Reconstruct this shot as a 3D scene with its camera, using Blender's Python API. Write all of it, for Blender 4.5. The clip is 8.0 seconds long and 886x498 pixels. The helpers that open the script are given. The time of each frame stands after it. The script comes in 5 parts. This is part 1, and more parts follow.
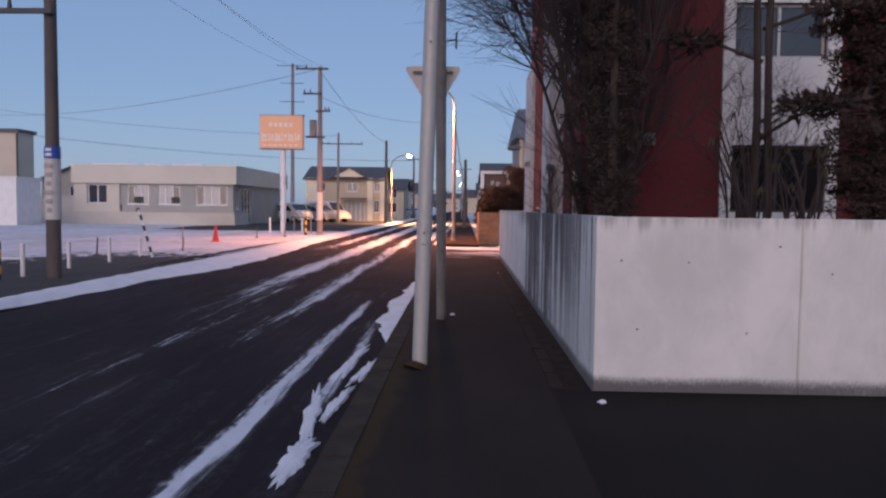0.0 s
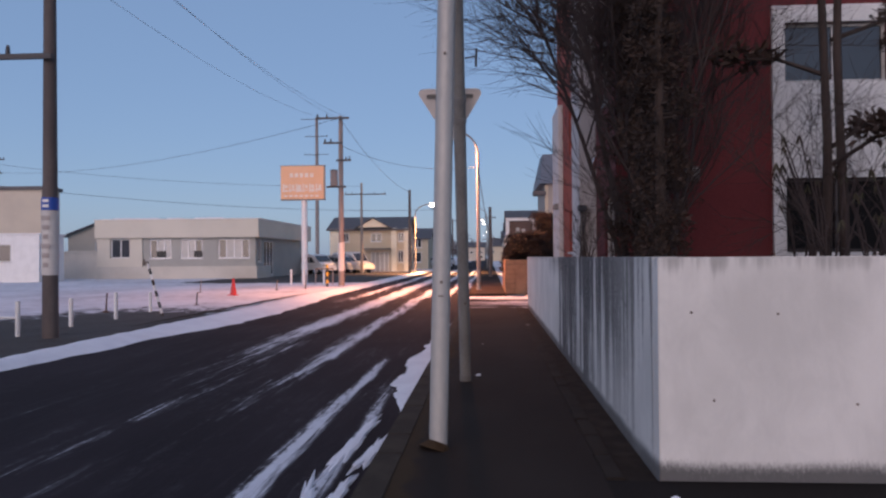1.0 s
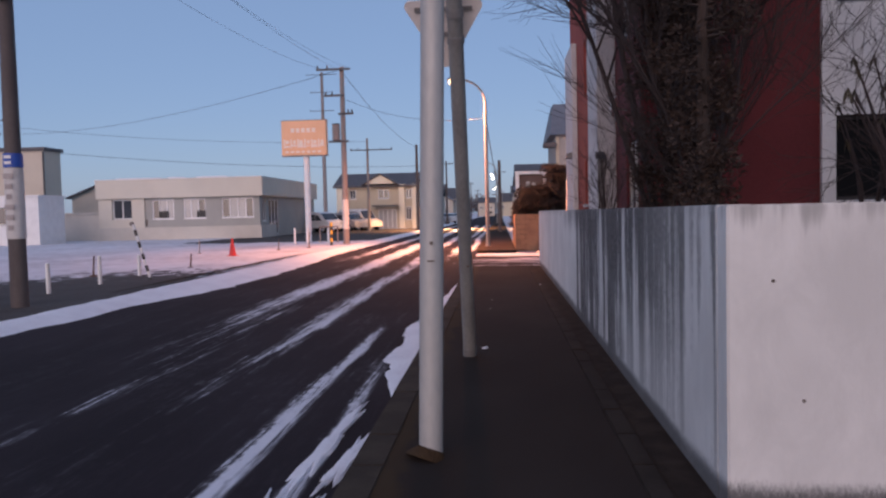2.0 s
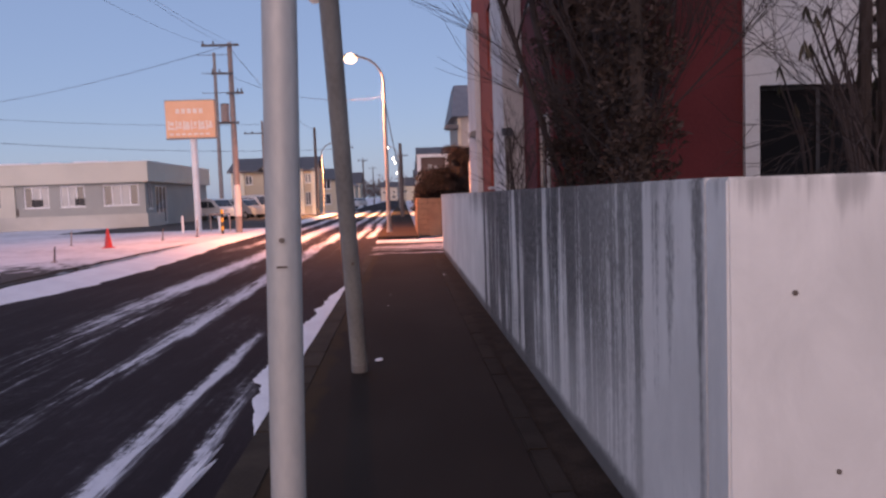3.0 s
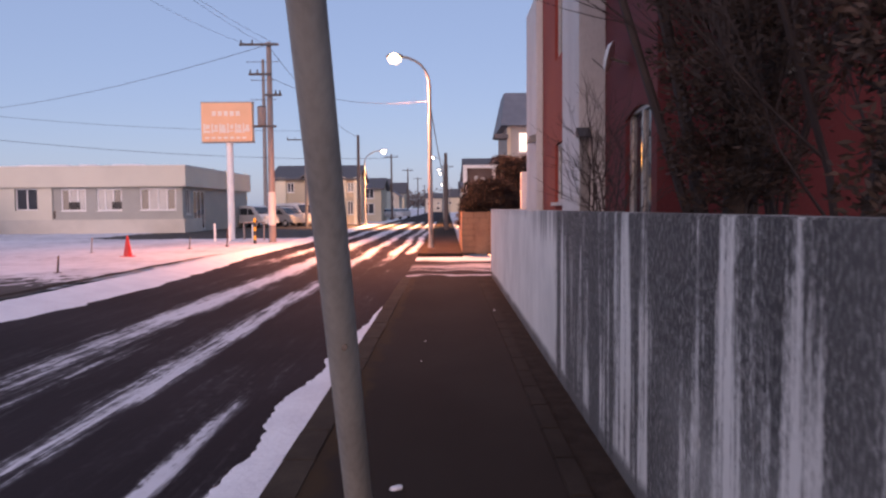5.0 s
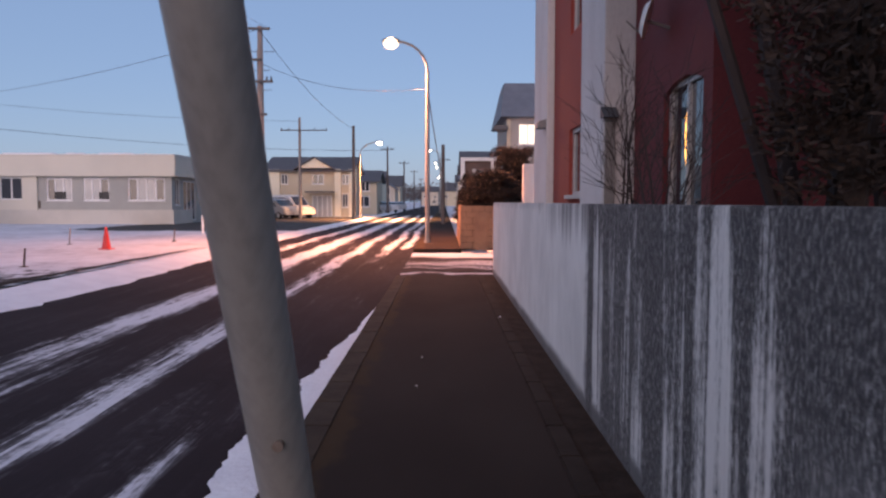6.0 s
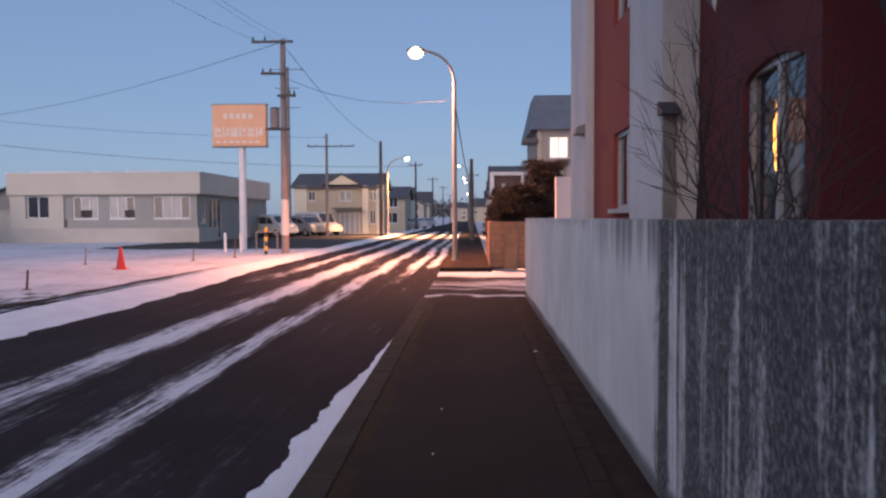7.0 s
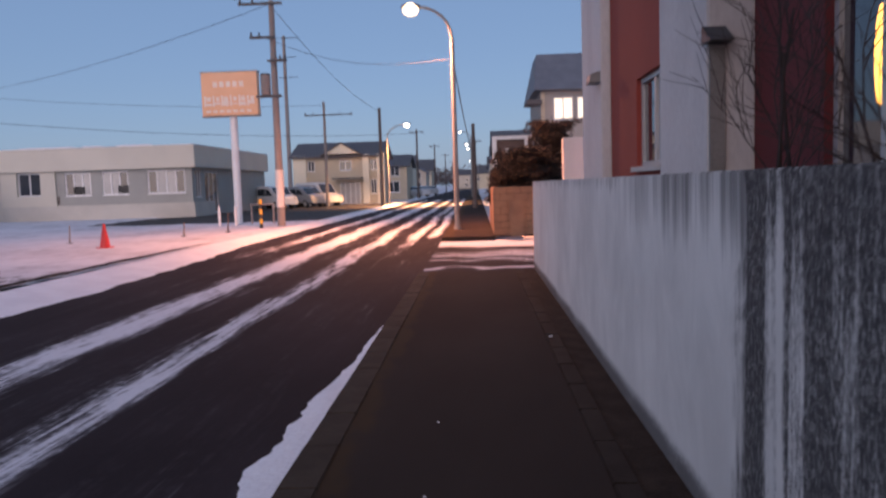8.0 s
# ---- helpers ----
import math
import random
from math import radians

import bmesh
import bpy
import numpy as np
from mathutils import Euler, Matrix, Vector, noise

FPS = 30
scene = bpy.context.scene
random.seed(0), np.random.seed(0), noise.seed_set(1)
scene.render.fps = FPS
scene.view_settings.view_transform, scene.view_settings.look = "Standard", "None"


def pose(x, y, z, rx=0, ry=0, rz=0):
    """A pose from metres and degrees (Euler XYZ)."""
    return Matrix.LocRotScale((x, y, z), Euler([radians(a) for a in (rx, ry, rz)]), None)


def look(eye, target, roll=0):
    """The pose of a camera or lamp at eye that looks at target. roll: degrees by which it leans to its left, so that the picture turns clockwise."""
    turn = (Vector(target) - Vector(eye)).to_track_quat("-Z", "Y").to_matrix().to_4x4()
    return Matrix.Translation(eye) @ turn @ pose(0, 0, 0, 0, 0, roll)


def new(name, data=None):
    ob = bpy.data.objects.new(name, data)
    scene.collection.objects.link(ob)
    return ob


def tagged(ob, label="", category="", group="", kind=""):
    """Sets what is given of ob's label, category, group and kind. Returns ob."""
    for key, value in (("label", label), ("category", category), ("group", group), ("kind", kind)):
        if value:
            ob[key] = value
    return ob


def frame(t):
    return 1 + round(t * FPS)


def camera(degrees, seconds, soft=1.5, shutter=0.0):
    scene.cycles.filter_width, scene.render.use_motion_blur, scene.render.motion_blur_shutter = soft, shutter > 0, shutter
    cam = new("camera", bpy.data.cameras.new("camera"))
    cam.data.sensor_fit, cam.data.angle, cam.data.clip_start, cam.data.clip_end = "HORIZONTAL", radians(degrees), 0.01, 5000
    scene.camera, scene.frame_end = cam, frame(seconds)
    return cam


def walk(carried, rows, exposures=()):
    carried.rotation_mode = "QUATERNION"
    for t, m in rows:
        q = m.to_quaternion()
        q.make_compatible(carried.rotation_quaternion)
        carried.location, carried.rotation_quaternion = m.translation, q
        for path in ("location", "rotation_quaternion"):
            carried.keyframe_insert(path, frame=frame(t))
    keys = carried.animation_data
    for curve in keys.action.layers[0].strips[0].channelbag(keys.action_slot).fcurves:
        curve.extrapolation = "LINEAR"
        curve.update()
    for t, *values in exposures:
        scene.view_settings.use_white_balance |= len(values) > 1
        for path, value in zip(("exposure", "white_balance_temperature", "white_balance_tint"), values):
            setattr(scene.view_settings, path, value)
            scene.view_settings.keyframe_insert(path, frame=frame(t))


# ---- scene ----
cam = camera(60.6, 8.0, soft=2.3, shutter=0.3)
PATH = [
    (0, (0.155, 0.011, 1.505), (0.1, 2.008, 1.397), 0.7),
    (0.5, (0.122, 0.679, 1.447), (0.043, 2.672, 1.312), -0.3),
    (1, (0.156, 1.279, 1.46), (0.033, 3.275, 1.482), -0.4),
    (1.2, (0.165, 1.55, 1.455), (0.023, 3.543, 1.359), -0.7),
    (2.3, (0.2, 3.065, 1.437), (0.058, 5.058, 1.347), -1.6),
    (2.5, (0.213, 3.344, 1.433), (0.158, 5.343, 1.406), -1.0),
    (3, (0.27, 4.048, 1.426), (0.37, 6.04, 1.285), -2.0),
    (3.5, (0.267, 4.718, 1.438), (0.395, 6.705, 1.246), -3.2),
    (4, (0.292, 5.402, 1.441), (0.442, 7.384, 1.227), -3.2),
    (4.5, (0.303, 6.038, 1.487), (0.302, 8.035, 1.381), -3.2),
    (4.7, (0.3, 6.3, 1.487), (0.297, 8.297, 1.373), -1.6),
    (5.8, (0.24, 7.78, 1.468), (0.224, 9.778, 1.389), 0.3),
    (6, (0.232, 8.042, 1.464), (0.231, 10.038, 1.34), 0.1),
    (6.5, (0.223, 8.656, 1.465), (0.215, 10.65, 1.321), 0.2),
    (7, (0.273, 9.35, 1.466), (0.194, 11.347, 1.384), -0.3),
    (7.5, (0.333, 9.996, 1.449), (0.231, 11.994, 1.438), -0.5),
    (8, (0.298, 10.619, 1.429), (0.206, 12.61, 1.263), -1.8),
]
walk(cam, [(t, look(eye, target, roll)) for t, eye, target, roll in PATH],
     [(0, 0.40, 6600, 22), (1, 0.42, 6650, 20), (2.5, 0.48, 6850, 27), (3.5, 0.66, 7300, 34), (4.5, 0.82, 7450, 36), (6, 0.57, 6850, 24), (8, 0.32, 6550, 21)])

# ---- world, sun, lamps ----
world = bpy.data.worlds.new("dusk_sky")
scene.world = world
world.use_nodes = True
wn = world.node_tree
sky = wn.nodes.new("ShaderNodeTexSky")
sky.sky_type = "NISHITA"
sky.sun_disc = False
sky.sun_elevation = radians(18)
sky.sun_rotation = radians(180)
sky.air_density, sky.dust_density, sky.ozone_density = 1.0, 0.8, 3.5
tint = wn.nodes.new("ShaderNodeMix")
tint.data_type, tint.blend_type = "RGBA", "MULTIPLY"
tint.inputs[0].default_value = 1.0
tint.inputs[7].default_value = (1.02, 0.99, 1.01, 1)
wn.links.new(sky.outputs[0], tint.inputs[6])
haze = wn.nodes.new("ShaderNodeMix")
haze.data_type = "RGBA"
haze.inputs[0].default_value = 0.6
haze.inputs[7].default_value = (2.5, 4.3, 6.8, 1)
wn.links.new(tint.outputs[2], haze.inputs[6])
wn.links.new(haze.outputs[2], wn.nodes["Background"].inputs[0])
wn.nodes["Background"].inputs[1].default_value = 0.068

sun = new("sun", bpy.data.lights.new("sun", "SUN"))
sun.data.energy, sun.data.angle, sun.data.color = 1.2, radians(60), (1.0, 0.78, 0.69)
sun.matrix_world = look((0, 0, 0), (0.22, 1, -0.30))


def street_light(at, watts, colour, spread):
    """The light thrown down by a street lamp's bowl."""
    d = bpy.data.lights.new("sodium_light", "SPOT")
    d.energy, d.color, d.shadow_soft_size = watts, colour, 0.1
    d.spot_size, d.spot_blend = radians(spread), 0.8
    o = new("sodium_light", d)
    o.matrix_world = look(at, (at[0], at[1], 0))
    return o


street_light((-1.65, 35.4, 6.72), 6800, (1.0, 0.36, 0.16), 172)
street_light((-5.31, 73.9, 6.22), 15000, (1.0, 0.47, 0.17), 138)


# ---- materials ----
class Val:
    """A node socket or number that can be reckoned with."""
    def __init__(self, nt, s):
        self.nt, self.s = nt, s

    def put(self, inp):
        if isinstance(self.s, (int, float)):
            inp.default_value = self.s
        else:
            self.nt.links.new(self.s, inp)

    def op(self, kind, *others, clamp=False):
        n = self.nt.nodes.new("ShaderNodeMath")
        n.operation, n.use_clamp = kind, clamp
        for i, v in enumerate((self, *others)):
            (v if isinstance(v, Val) else Val(self.nt, v)).put(n.inputs[i])
        return Val(self.nt, n.outputs[0])

    def __add__(self, o): return self.op("ADD", o)
    def __sub__(self, o): return self.op("SUBTRACT", o)
    def __mul__(self, o): return self.op("MULTIPLY", o)
    def max(self, o): return self.op("MAXIMUM", o)
    def min(self, o): return self.op("MINIMUM", o)
    def abs(self): return self.op("ABSOLUTE")

    def step(self, lo, hi, a=0.0, b=1.0):
        n = self.nt.nodes.new("ShaderNodeMapRange")
        n.interpolation_type = "SMOOTHSTEP"
        self.put(n.inputs[0])
        for i, v in enumerate((lo, hi, a, b)):
            n.inputs[i + 1].default_value = v
        return Val(self.nt, n.outputs[0])


class Mat:
    """A principled material with helpers for noise, mixing and bump."""
    def __init__(self, name, rough=0.8, metal=0.0):
        self.m = bpy.data.materials.new(name)
        self.m.use_nodes = True
        self.nt = self.m.node_tree
        self.b = self.nt.nodes["Principled BSDF"]
        self.b.inputs["Roughness"].default_value = rough
        self.b.inputs["Metallic"].default_value = metal
        self.pos = self.nt.nodes.new("ShaderNodeNewGeometry").outputs["Position"]
        sep = self.nt.nodes.new("ShaderNodeSeparateXYZ")
        self.nt.links.new(self.pos, sep.inputs[0])
        self.x, self.y, self.z = (Val(self.nt, o) for o in sep.outputs)

    def noise(self, scale, stretch=(1, 1, 1), detail=4.0, rough=0.55, warp=0.0):
        mp = self.nt.nodes.new("ShaderNodeMapping")
        mp.inputs["Scale"].default_value = stretch
        self.nt.links.new(self.pos, mp.inputs[0])
        n = self.nt.nodes.new("ShaderNodeTexNoise")
        n.inputs["Scale"].default_value = scale
        n.inputs["Detail"].default_value = detail
        n.inputs["Roughness"].default_value = rough
        n.inputs["Distortion"].default_value = warp
        self.nt.links.new(mp.outputs[0], n.inputs["Vector"])
        return Val(self.nt, n.outputs["Fac"])

    def mix(self, f, a, b):
        n = self.nt.nodes.new("ShaderNodeMix")
        n.data_type = "RGBA"
        (f if isinstance(f, Val) else Val(self.nt, f)).put(n.inputs[0])
        for c, i in ((a, 6), (b, 7)):
            if isinstance(c, tuple):
                n.inputs[i].default_value = (*c, 1)
            else:
                self.nt.links.new(c, n.inputs[i])
        return n.outputs[2]

    def colour(self, s):
        if isinstance(s, tuple):
            self.b.inputs["Base Color"].default_value = (*s, 1)
        else:
            self.nt.links.new(s, self.b.inputs["Base Color"])
        return self

    def rough(self, v):
        v.put(self.b.inputs["Roughness"])
        return self

    def bump(self, v, strength=0.3, dist=0.01):
        n = self.nt.nodes.new("ShaderNodeBump")
        n.inputs["Strength"].default_value, n.inputs["Distance"].default_value = strength, dist
        v.put(n.inputs["Height"])
        self.nt.links.new(n.outputs[0], self.b.inputs["Normal"])
        return self

    def glow(self, c, s):
        self.b.inputs["Emission Color"].default_value = (*c, 1)
        self.b.inputs["Emission Strength"].default_value = s
        return self


def plain(name, a, b, rough=0.75, metal=0.0, big=1.5, fine=40.0, stretch=(1, 1, 1), bump=0.15, dist=0.004):
    """A surface of colour a that wanders towards b in large stains and in a fine grain."""
    k = Mat(name, rough, metal)
    big_n, fine_n = k.noise(big, stretch), k.noise(fine, stretch, detail=2.0)
    f = big_n.step(0.35, 0.7) * 0.6 + fine_n.step(0.3, 0.75) * 0.4
    k.colour(k.mix(f, a, b)).rough(fine_n * 0.2 + (rough - 0.1)).bump(fine_n + big_n, bump, dist)
    return k.m


def asphalt_snow(name, bands, cross=False, spread=0.0):
    """Worn asphalt with frozen snow left in the streaks between the wheel tracks. bands: place, half width, start and end along, density."""
    k = Mat(name)
    u, v = (k.y, k.x) if cross else (k.x, k.y)
    st = (0.22, 2.4, 1) if cross else (2.4, 0.22, 1)
    streak = k.noise(1.5, st, detail=6.0, rough=0.62, warp=0.4)
    long = k.noise(0.28, (1.4, 0.6, 1) if cross else (1, 0.5, 1), detail=3.0)
    fine = k.noise(14.0, (0.6, 1, 1) if cross else (1, 0.6, 1), detail=4.0, rough=0.65)
    u = u + (long - 0.5) * (4.0 if cross else 0.55) + (fine - 0.5) * 0.06
    torn = k.noise(1.0, (0.7, 15, 1) if cross else (15, 0.7, 1), detail=6.0, rough=0.7, warp=0.5)
    cover = Val(k.nt, 0.0)
    for at, half, lo, hi, dense in bands:
        side = (u - at).abs() * (1 / half)
        ease = 5.0 if half > 0.15 else 1.2
        run = v.step(lo - ease, lo + ease) * v.step(hi - 2, hi + 2, 1.0, 0.0)
        cover = cover.max(side.step(0.1, 2.1, 1.0, 0.0) * run * dense)
    far = k.y.step(22, 30)
    cover = cover + (streak - 0.5) * 1.1 + (torn - 0.5) * 1.7 + (fine - 0.5) * 0.5 + far * spread
    snow = cover.step(0.44, 0.78)
    dust = cover.step(0.2, 0.6) * 0.16
    grain = k.noise(160.0, detail=2.0)
    patch = k.noise(0.7, (1, 0.4, 1))
    tar = k.mix(patch.step(0.35, 0.7) * 0.6 + grain * 0.5, (0.015, 0.0115, 0.0145), (0.031, 0.0245, 0.0295))
    frost = (streak * 0.6 + torn * 0.4).step(0.46, 0.72) * fine.step(0.35, 0.7) * 0.07
    tar = k.mix(dust.max(frost), tar, (0.62, 0.62, 0.66))
    white = k.mix(fine, (0.58, 0.58, 0.64), (0.74, 0.74, 0.79))
    k.colour(k.mix(snow, tar, white))
    k.rough(grain * 0.1 + 0.88)
    k.b.inputs["Specular IOR Level"].default_value = 0.12
    k.bump(snow * 2.0 + fine * 0.4 + grain * 0.25, 0.5, 0.012)
    return k.m


ROAD = asphalt_snow("road_asphalt_with_snow", [
    (-3.78, 0.30, 13, 95, 0.80), (-3.3, 0.12, 6, 16, 0.36), (-2.50, 0.19, 10, 95, 0.68),
    (-1.48, 0.08, 2.5, 13.0, 0.86), (-1.04, 0.06, 5.5, 10.5, 0.82), (-2.57, 0.05, 3.2, 4.4, 0.72), (-2.85, 0.06, 6.2, 6.4, 0.8), (-1.6, 0.16, 30, 95, 0.62), (-5.1, 0.22, 30, 95, 0.62), (-1.05, 0.14, 33, 95, 0.66)], spread=0.16)
SIDE = asphalt_snow("side_road_snow", [(24.4, 0.16, -3, 30, 0.72), (25.8, 0.3, -3, 30, 0.58), (27.3, 0.9, -3, 30, 0.60), (30.2, 0.8, -3, 30, 1.15)], cross=True, spread=0.08)


def pavement_mat():
    k = Mat("pavement_asphalt", 0.85)
    grain, patch = k.noise(190.0, detail=2.0), k.noise(0.9, (1, 0.5, 1))
    speck = k.noise(38.0, detail=2.0)
    c = k.mix(patch.step(0.3, 0.75) * 0.7 + grain * 0.3, (0.022, 0.0158, 0.0138), (0.038, 0.0285, 0.0245))
    c = k.mix(speck.step(0.72, 0.8) * 0.25, c, (0.14, 0.13, 0.13))
    moss = (k.x.step(-0.5, -0.2, 1.0, 0.0) * 0.5 + k.noise(3.5, (1, 0.6, 1), 5.0, 0.65)).step(0.72, 0.98)
    c = k.mix(moss * 0.8, c, (0.055, 0.034, 0.018))
    k.b.inputs["Specular IOR Level"].default_value = 0.12
    return k.colour(c).rough(grain * 0.1 + 0.88).bump(grain + speck * 0.5, 0.5, 0.006).m


PAVE = pavement_mat()
FORECOURT = plain("forecourt_asphalt", (0.0125, 0.0098, 0.009), (0.021, 0.0165, 0.015), 0.9, big=0.8, fine=120, bump=0.5, dist=0.006)
KERB = plain("kerb_concrete", (0.034, 0.027, 0.022), (0.066, 0.052, 0.040), 0.9, big=3, fine=60, bump=0.4, dist=0.008)
EDGING = plain("edging_concrete", (0.018, 0.014, 0.012), (0.038, 0.030, 0.025), 0.9, big=2.5, fine=50, bump=0.4, dist=0.008)
MOSS = plain("moss_and_soil", (0.045, 0.026, 0.015), (0.075, 0.045, 0.024), 0.95, big=12, fine=70, bump=0.8, dist=0.02)
SOIL = plain("gutter_soil", (0.018, 0.014, 0.012), (0.05, 0.036, 0.028), 0.95, big=5, fine=60, bump=0.6, dist=0.02)


for m_ in (FORECOURT, KERB, EDGING, SOIL, MOSS):
    m_.node_tree.nodes["Principled BSDF"].inputs["Specular IOR Level"].default_value = 0.12


def wall_mat():
    """White-washed concrete; black lichen runs down it in streaks on the long side."""
    k = Mat("whitewashed_concrete", 0.85)
    run = k.noise(1.0, (2.9, 3.1, 0.12), detail=4.0, rough=0.66, warp=0.15)
    thin = k.noise(1.0, (11, 12, 0.4), detail=5.0, rough=0.66, warp=0.25)
    blot = k.noise(3.4, (1, 1, 0.55), detail=6.0, rough=0.7, warp=0.5)
    speck = k.noise(60.0, (1, 1, 0.4), detail=5.0, rough=0.75)
    big = k.noise(0.9, detail=3.0)
    low = k.z.step(0.02, 0.22, 1.0, 0.0)
    top = k.z.step(0.7, 1.46)
    reach = k.y.step(6.44, 6.52) * (k.y + (blot - 0.5) * 0.3 + (thin - 0.5) * 0.3).step(13.36, 13.48, 1.0, 0.0)
    clear = k.y.step(6.5, 6.62) * k.y.step(6.95, 7.25, 1.0, 0.0)
    sink = k.y.step(7.6, 10.5).max(k.z.step(0.1, 0.95, 0.5, 1.0))
    field = (run - 0.5) * 2.3 + (thin - 0.5) * 1.1 + (blot - 0.5) * 0.8 + (speck - 0.5) * 0.6 + top * 0.15 + 0.12 + k.y.step(8.5, 10.5) * 0.04 - clear * 0.5
    flake = k.noise(42.0, (1, 1, 0.6), detail=4.0, rough=0.7, warp=0.6)
    shed = flake.step(0.56, 0.63) * k.y.step(8.2, 9.5) * 0.2
    drip = (thin * 0.7 + run * 0.5 + k.z.step(0.75, 1.45) * 0.4).step(0.80, 1.12) * k.y.step(13.2, 13.4) * k.y.step(14.3, 16.2, 1.0, 0.0) * 0.75
    dark = field.step(-0.16, 0.26) * reach * sink * k.y.step(7.4, 9.0, 0.78, 1.0) * speck.step(0.34, 0.56, 0.74, 1.0) * (shed * -1.0 + 1.0)
    faint = (run * 0.6 + thin * 0.5 + top * 0.2).step(0.60, 0.88) * 0.08
    foot = (speck * 0.4 + big * 0.45 + low * 0.5).step(0.58, 0.92) * 0.85
    lip = (thin + k.z.step(1.25, 1.45) * 0.35).step(0.70, 1.0) * 0.4
    c = k.mix((big * 0.6 + blot * 0.4).step(0.34, 0.64), (0.61, 0.60, 0.58), (0.77, 0.755, 0.73))
    c = k.mix(faint, c, (0.30, 0.29, 0.30))
    c = k.mix((dark * 0.97).max(foot).max(lip).max(drip), c, (0.023, 0.023, 0.027))
    return k.colour(c).bump(speck + big * 2, 0.35, 0.006).m


WALL = wall_mat()
SNOW = plain("old_snow", (0.80, 0.80, 0.84), (0.68, 0.67, 0.72), 0.7, big=2, fine=24, bump=0.5, dist=0.02)


def lot_mat():
    """Snow over gravel and soil, thin towards the verge."""
    k = Mat("snowy_ground", 0.85)
    a, b, c = k.noise(0.35, (1, 0.6, 1), 4), k.noise(2.2, (1, 0.7, 1), 6, 0.65), k.noise(30.0, detail=3)
    verge = k.x.step(-15, -10) * k.y.step(20, 28, 1.0, 0.0)
    pit = k.x.step(-13.5, -10.8) * k.y.step(17, 24, 1.0, 0.0)
    yard = k.y.step(46, 49) * k.y.step(80, 84, 1.0, 0.0) * k.x.step(-21, -17) * k.x.step(-7.3, -6.4, 1.0, 0.0)
    bare = verge * 0.43 + pit * 0.14 + yard * 0.9 + (b - 0.5) * 0.95 + (a - 0.5) * 0.5 + (c - 0.5) * 0.15
    soil = k.mix(c, (0.022, 0.018, 0.017), (0.06, 0.05, 0.045))
    snow = k.mix((b * 0.6 + a * 0.6).step(0.45, 0.8), (0.70, 0.69, 0.74), (0.46, 0.45, 0.49))
    f = bare.step(0.20, 0.34)
    return k.colour(k.mix(f, snow, soil)).bump(b * 2 + c - f * 1.5, 0.5, 0.03).m


LOT = lot_mat()
GARDEN = plain("garden_soil", (0.03, 0.024, 0.018), (0.08, 0.06, 0.045), 0.95, bump=0.6, dist=0.03)
GREY_STEEL = plain("painted_grey_steel", (0.44, 0.43, 0.41), (0.33, 0.325, 0.32), 0.5, 0.15, big=2, fine=30, stretch=(1, 1, 0.35), bump=0.1)
GREY_POLE = plain("weathered_grey_steel", (0.30, 0.295, 0.28), (0.20, 0.195, 0.19), 0.55, 0.15, big=3, fine=40, stretch=(1, 1, 0.3), bump=0.15)
WORN = plain("rust_spots", (0.10, 0.075, 0.06), (0.2, 0.17, 0.15), 0.8)
SIGN_BACK = plain("sign_back_aluminium", (0.80, 0.74, 0.70), (0.70, 0.65, 0.62), 0.5, 0.0)
CONCRETE = plain("pole_concrete", (0.27, 0.235, 0.22), (0.19, 0.165, 0.155), 0.85, big=3, fine=50, stretch=(1, 1, 0.3))
BROWN_POLE = plain("dark_pole", (0.075, 0.06, 0.058), (0.12, 0.10, 0.095), 0.8, big=3, fine=50, stretch=(1, 1, 0.3))
GALV = plain("galvanised_steel", (0.27, 0.26, 0.255), (0.20, 0.195, 0.19), 0.6, 0.2)
LAMP_STEEL = plain("pale_lamp_post_steel", (0.27, 0.255, 0.245), (0.21, 0.20, 0.195), 0.85)
DARK_METAL = plain("dark_fitting", (0.05, 0.05, 0.055), (0.09, 0.09, 0.095), 0.6, 0.3)
BLUE = plain("blue_plate", (0.02, 0.07, 0.36), (0.03, 0.10, 0.42), 0.4)
WHITE = plain("white_paint", (0.80, 0.79, 0.78), (0.68, 0.67, 0.66), 0.5, big=2, fine=30, bump=0.05)
OFFWHITE = plain("offwhite_wrap", (0.62, 0.60, 0.58), (0.50, 0.47, 0.45), 0.6)
FADED = plain("faded_print", (0.30, 0.26, 0.25), (0.42, 0.38, 0.37), 0.7)
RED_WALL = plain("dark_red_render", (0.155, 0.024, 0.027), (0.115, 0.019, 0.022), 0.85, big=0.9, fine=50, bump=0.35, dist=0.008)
# the dark red render again, with the street lamp's glow put into the colour
LAMPLIT_RED = plain("lamplit_red_render", (0.34, 0.058, 0.038), (0.28, 0.048, 0.033), 0.85, big=0.9, fine=50, bump=0.35, dist=0.008)
WHITE_WALL = plain("white_render", (0.64, 0.62, 0.61), (0.50, 0.48, 0.475), 0.85, big=1.1, fine=45, stretch=(1, 1, 0.4), bump=0.3, dist=0.006)
FRAME = plain("aluminium_frame", (0.55, 0.54, 0.53), (0.48, 0.47, 0.46), 0.4, 0.3)
DARK_FRAME = plain("dark_bronze_frame", (0.035, 0.03, 0.03), (0.06, 0.05, 0.05), 0.45, 0.3)
CONE_RED = plain("cone_red", (0.62, 0.035, 0.03), (0.5, 0.03, 0.028), 0.5)
BARK = plain("bark", (0.028, 0.020, 0.017), (0.06, 0.042, 0.036), 0.95, big=6, fine=60, stretch=(1, 1, 0.3), bump=0.8, dist=0.01)
TWIG = plain("twig_bark", (0.030, 0.021, 0.021), (0.058, 0.041, 0.038), 0.9)
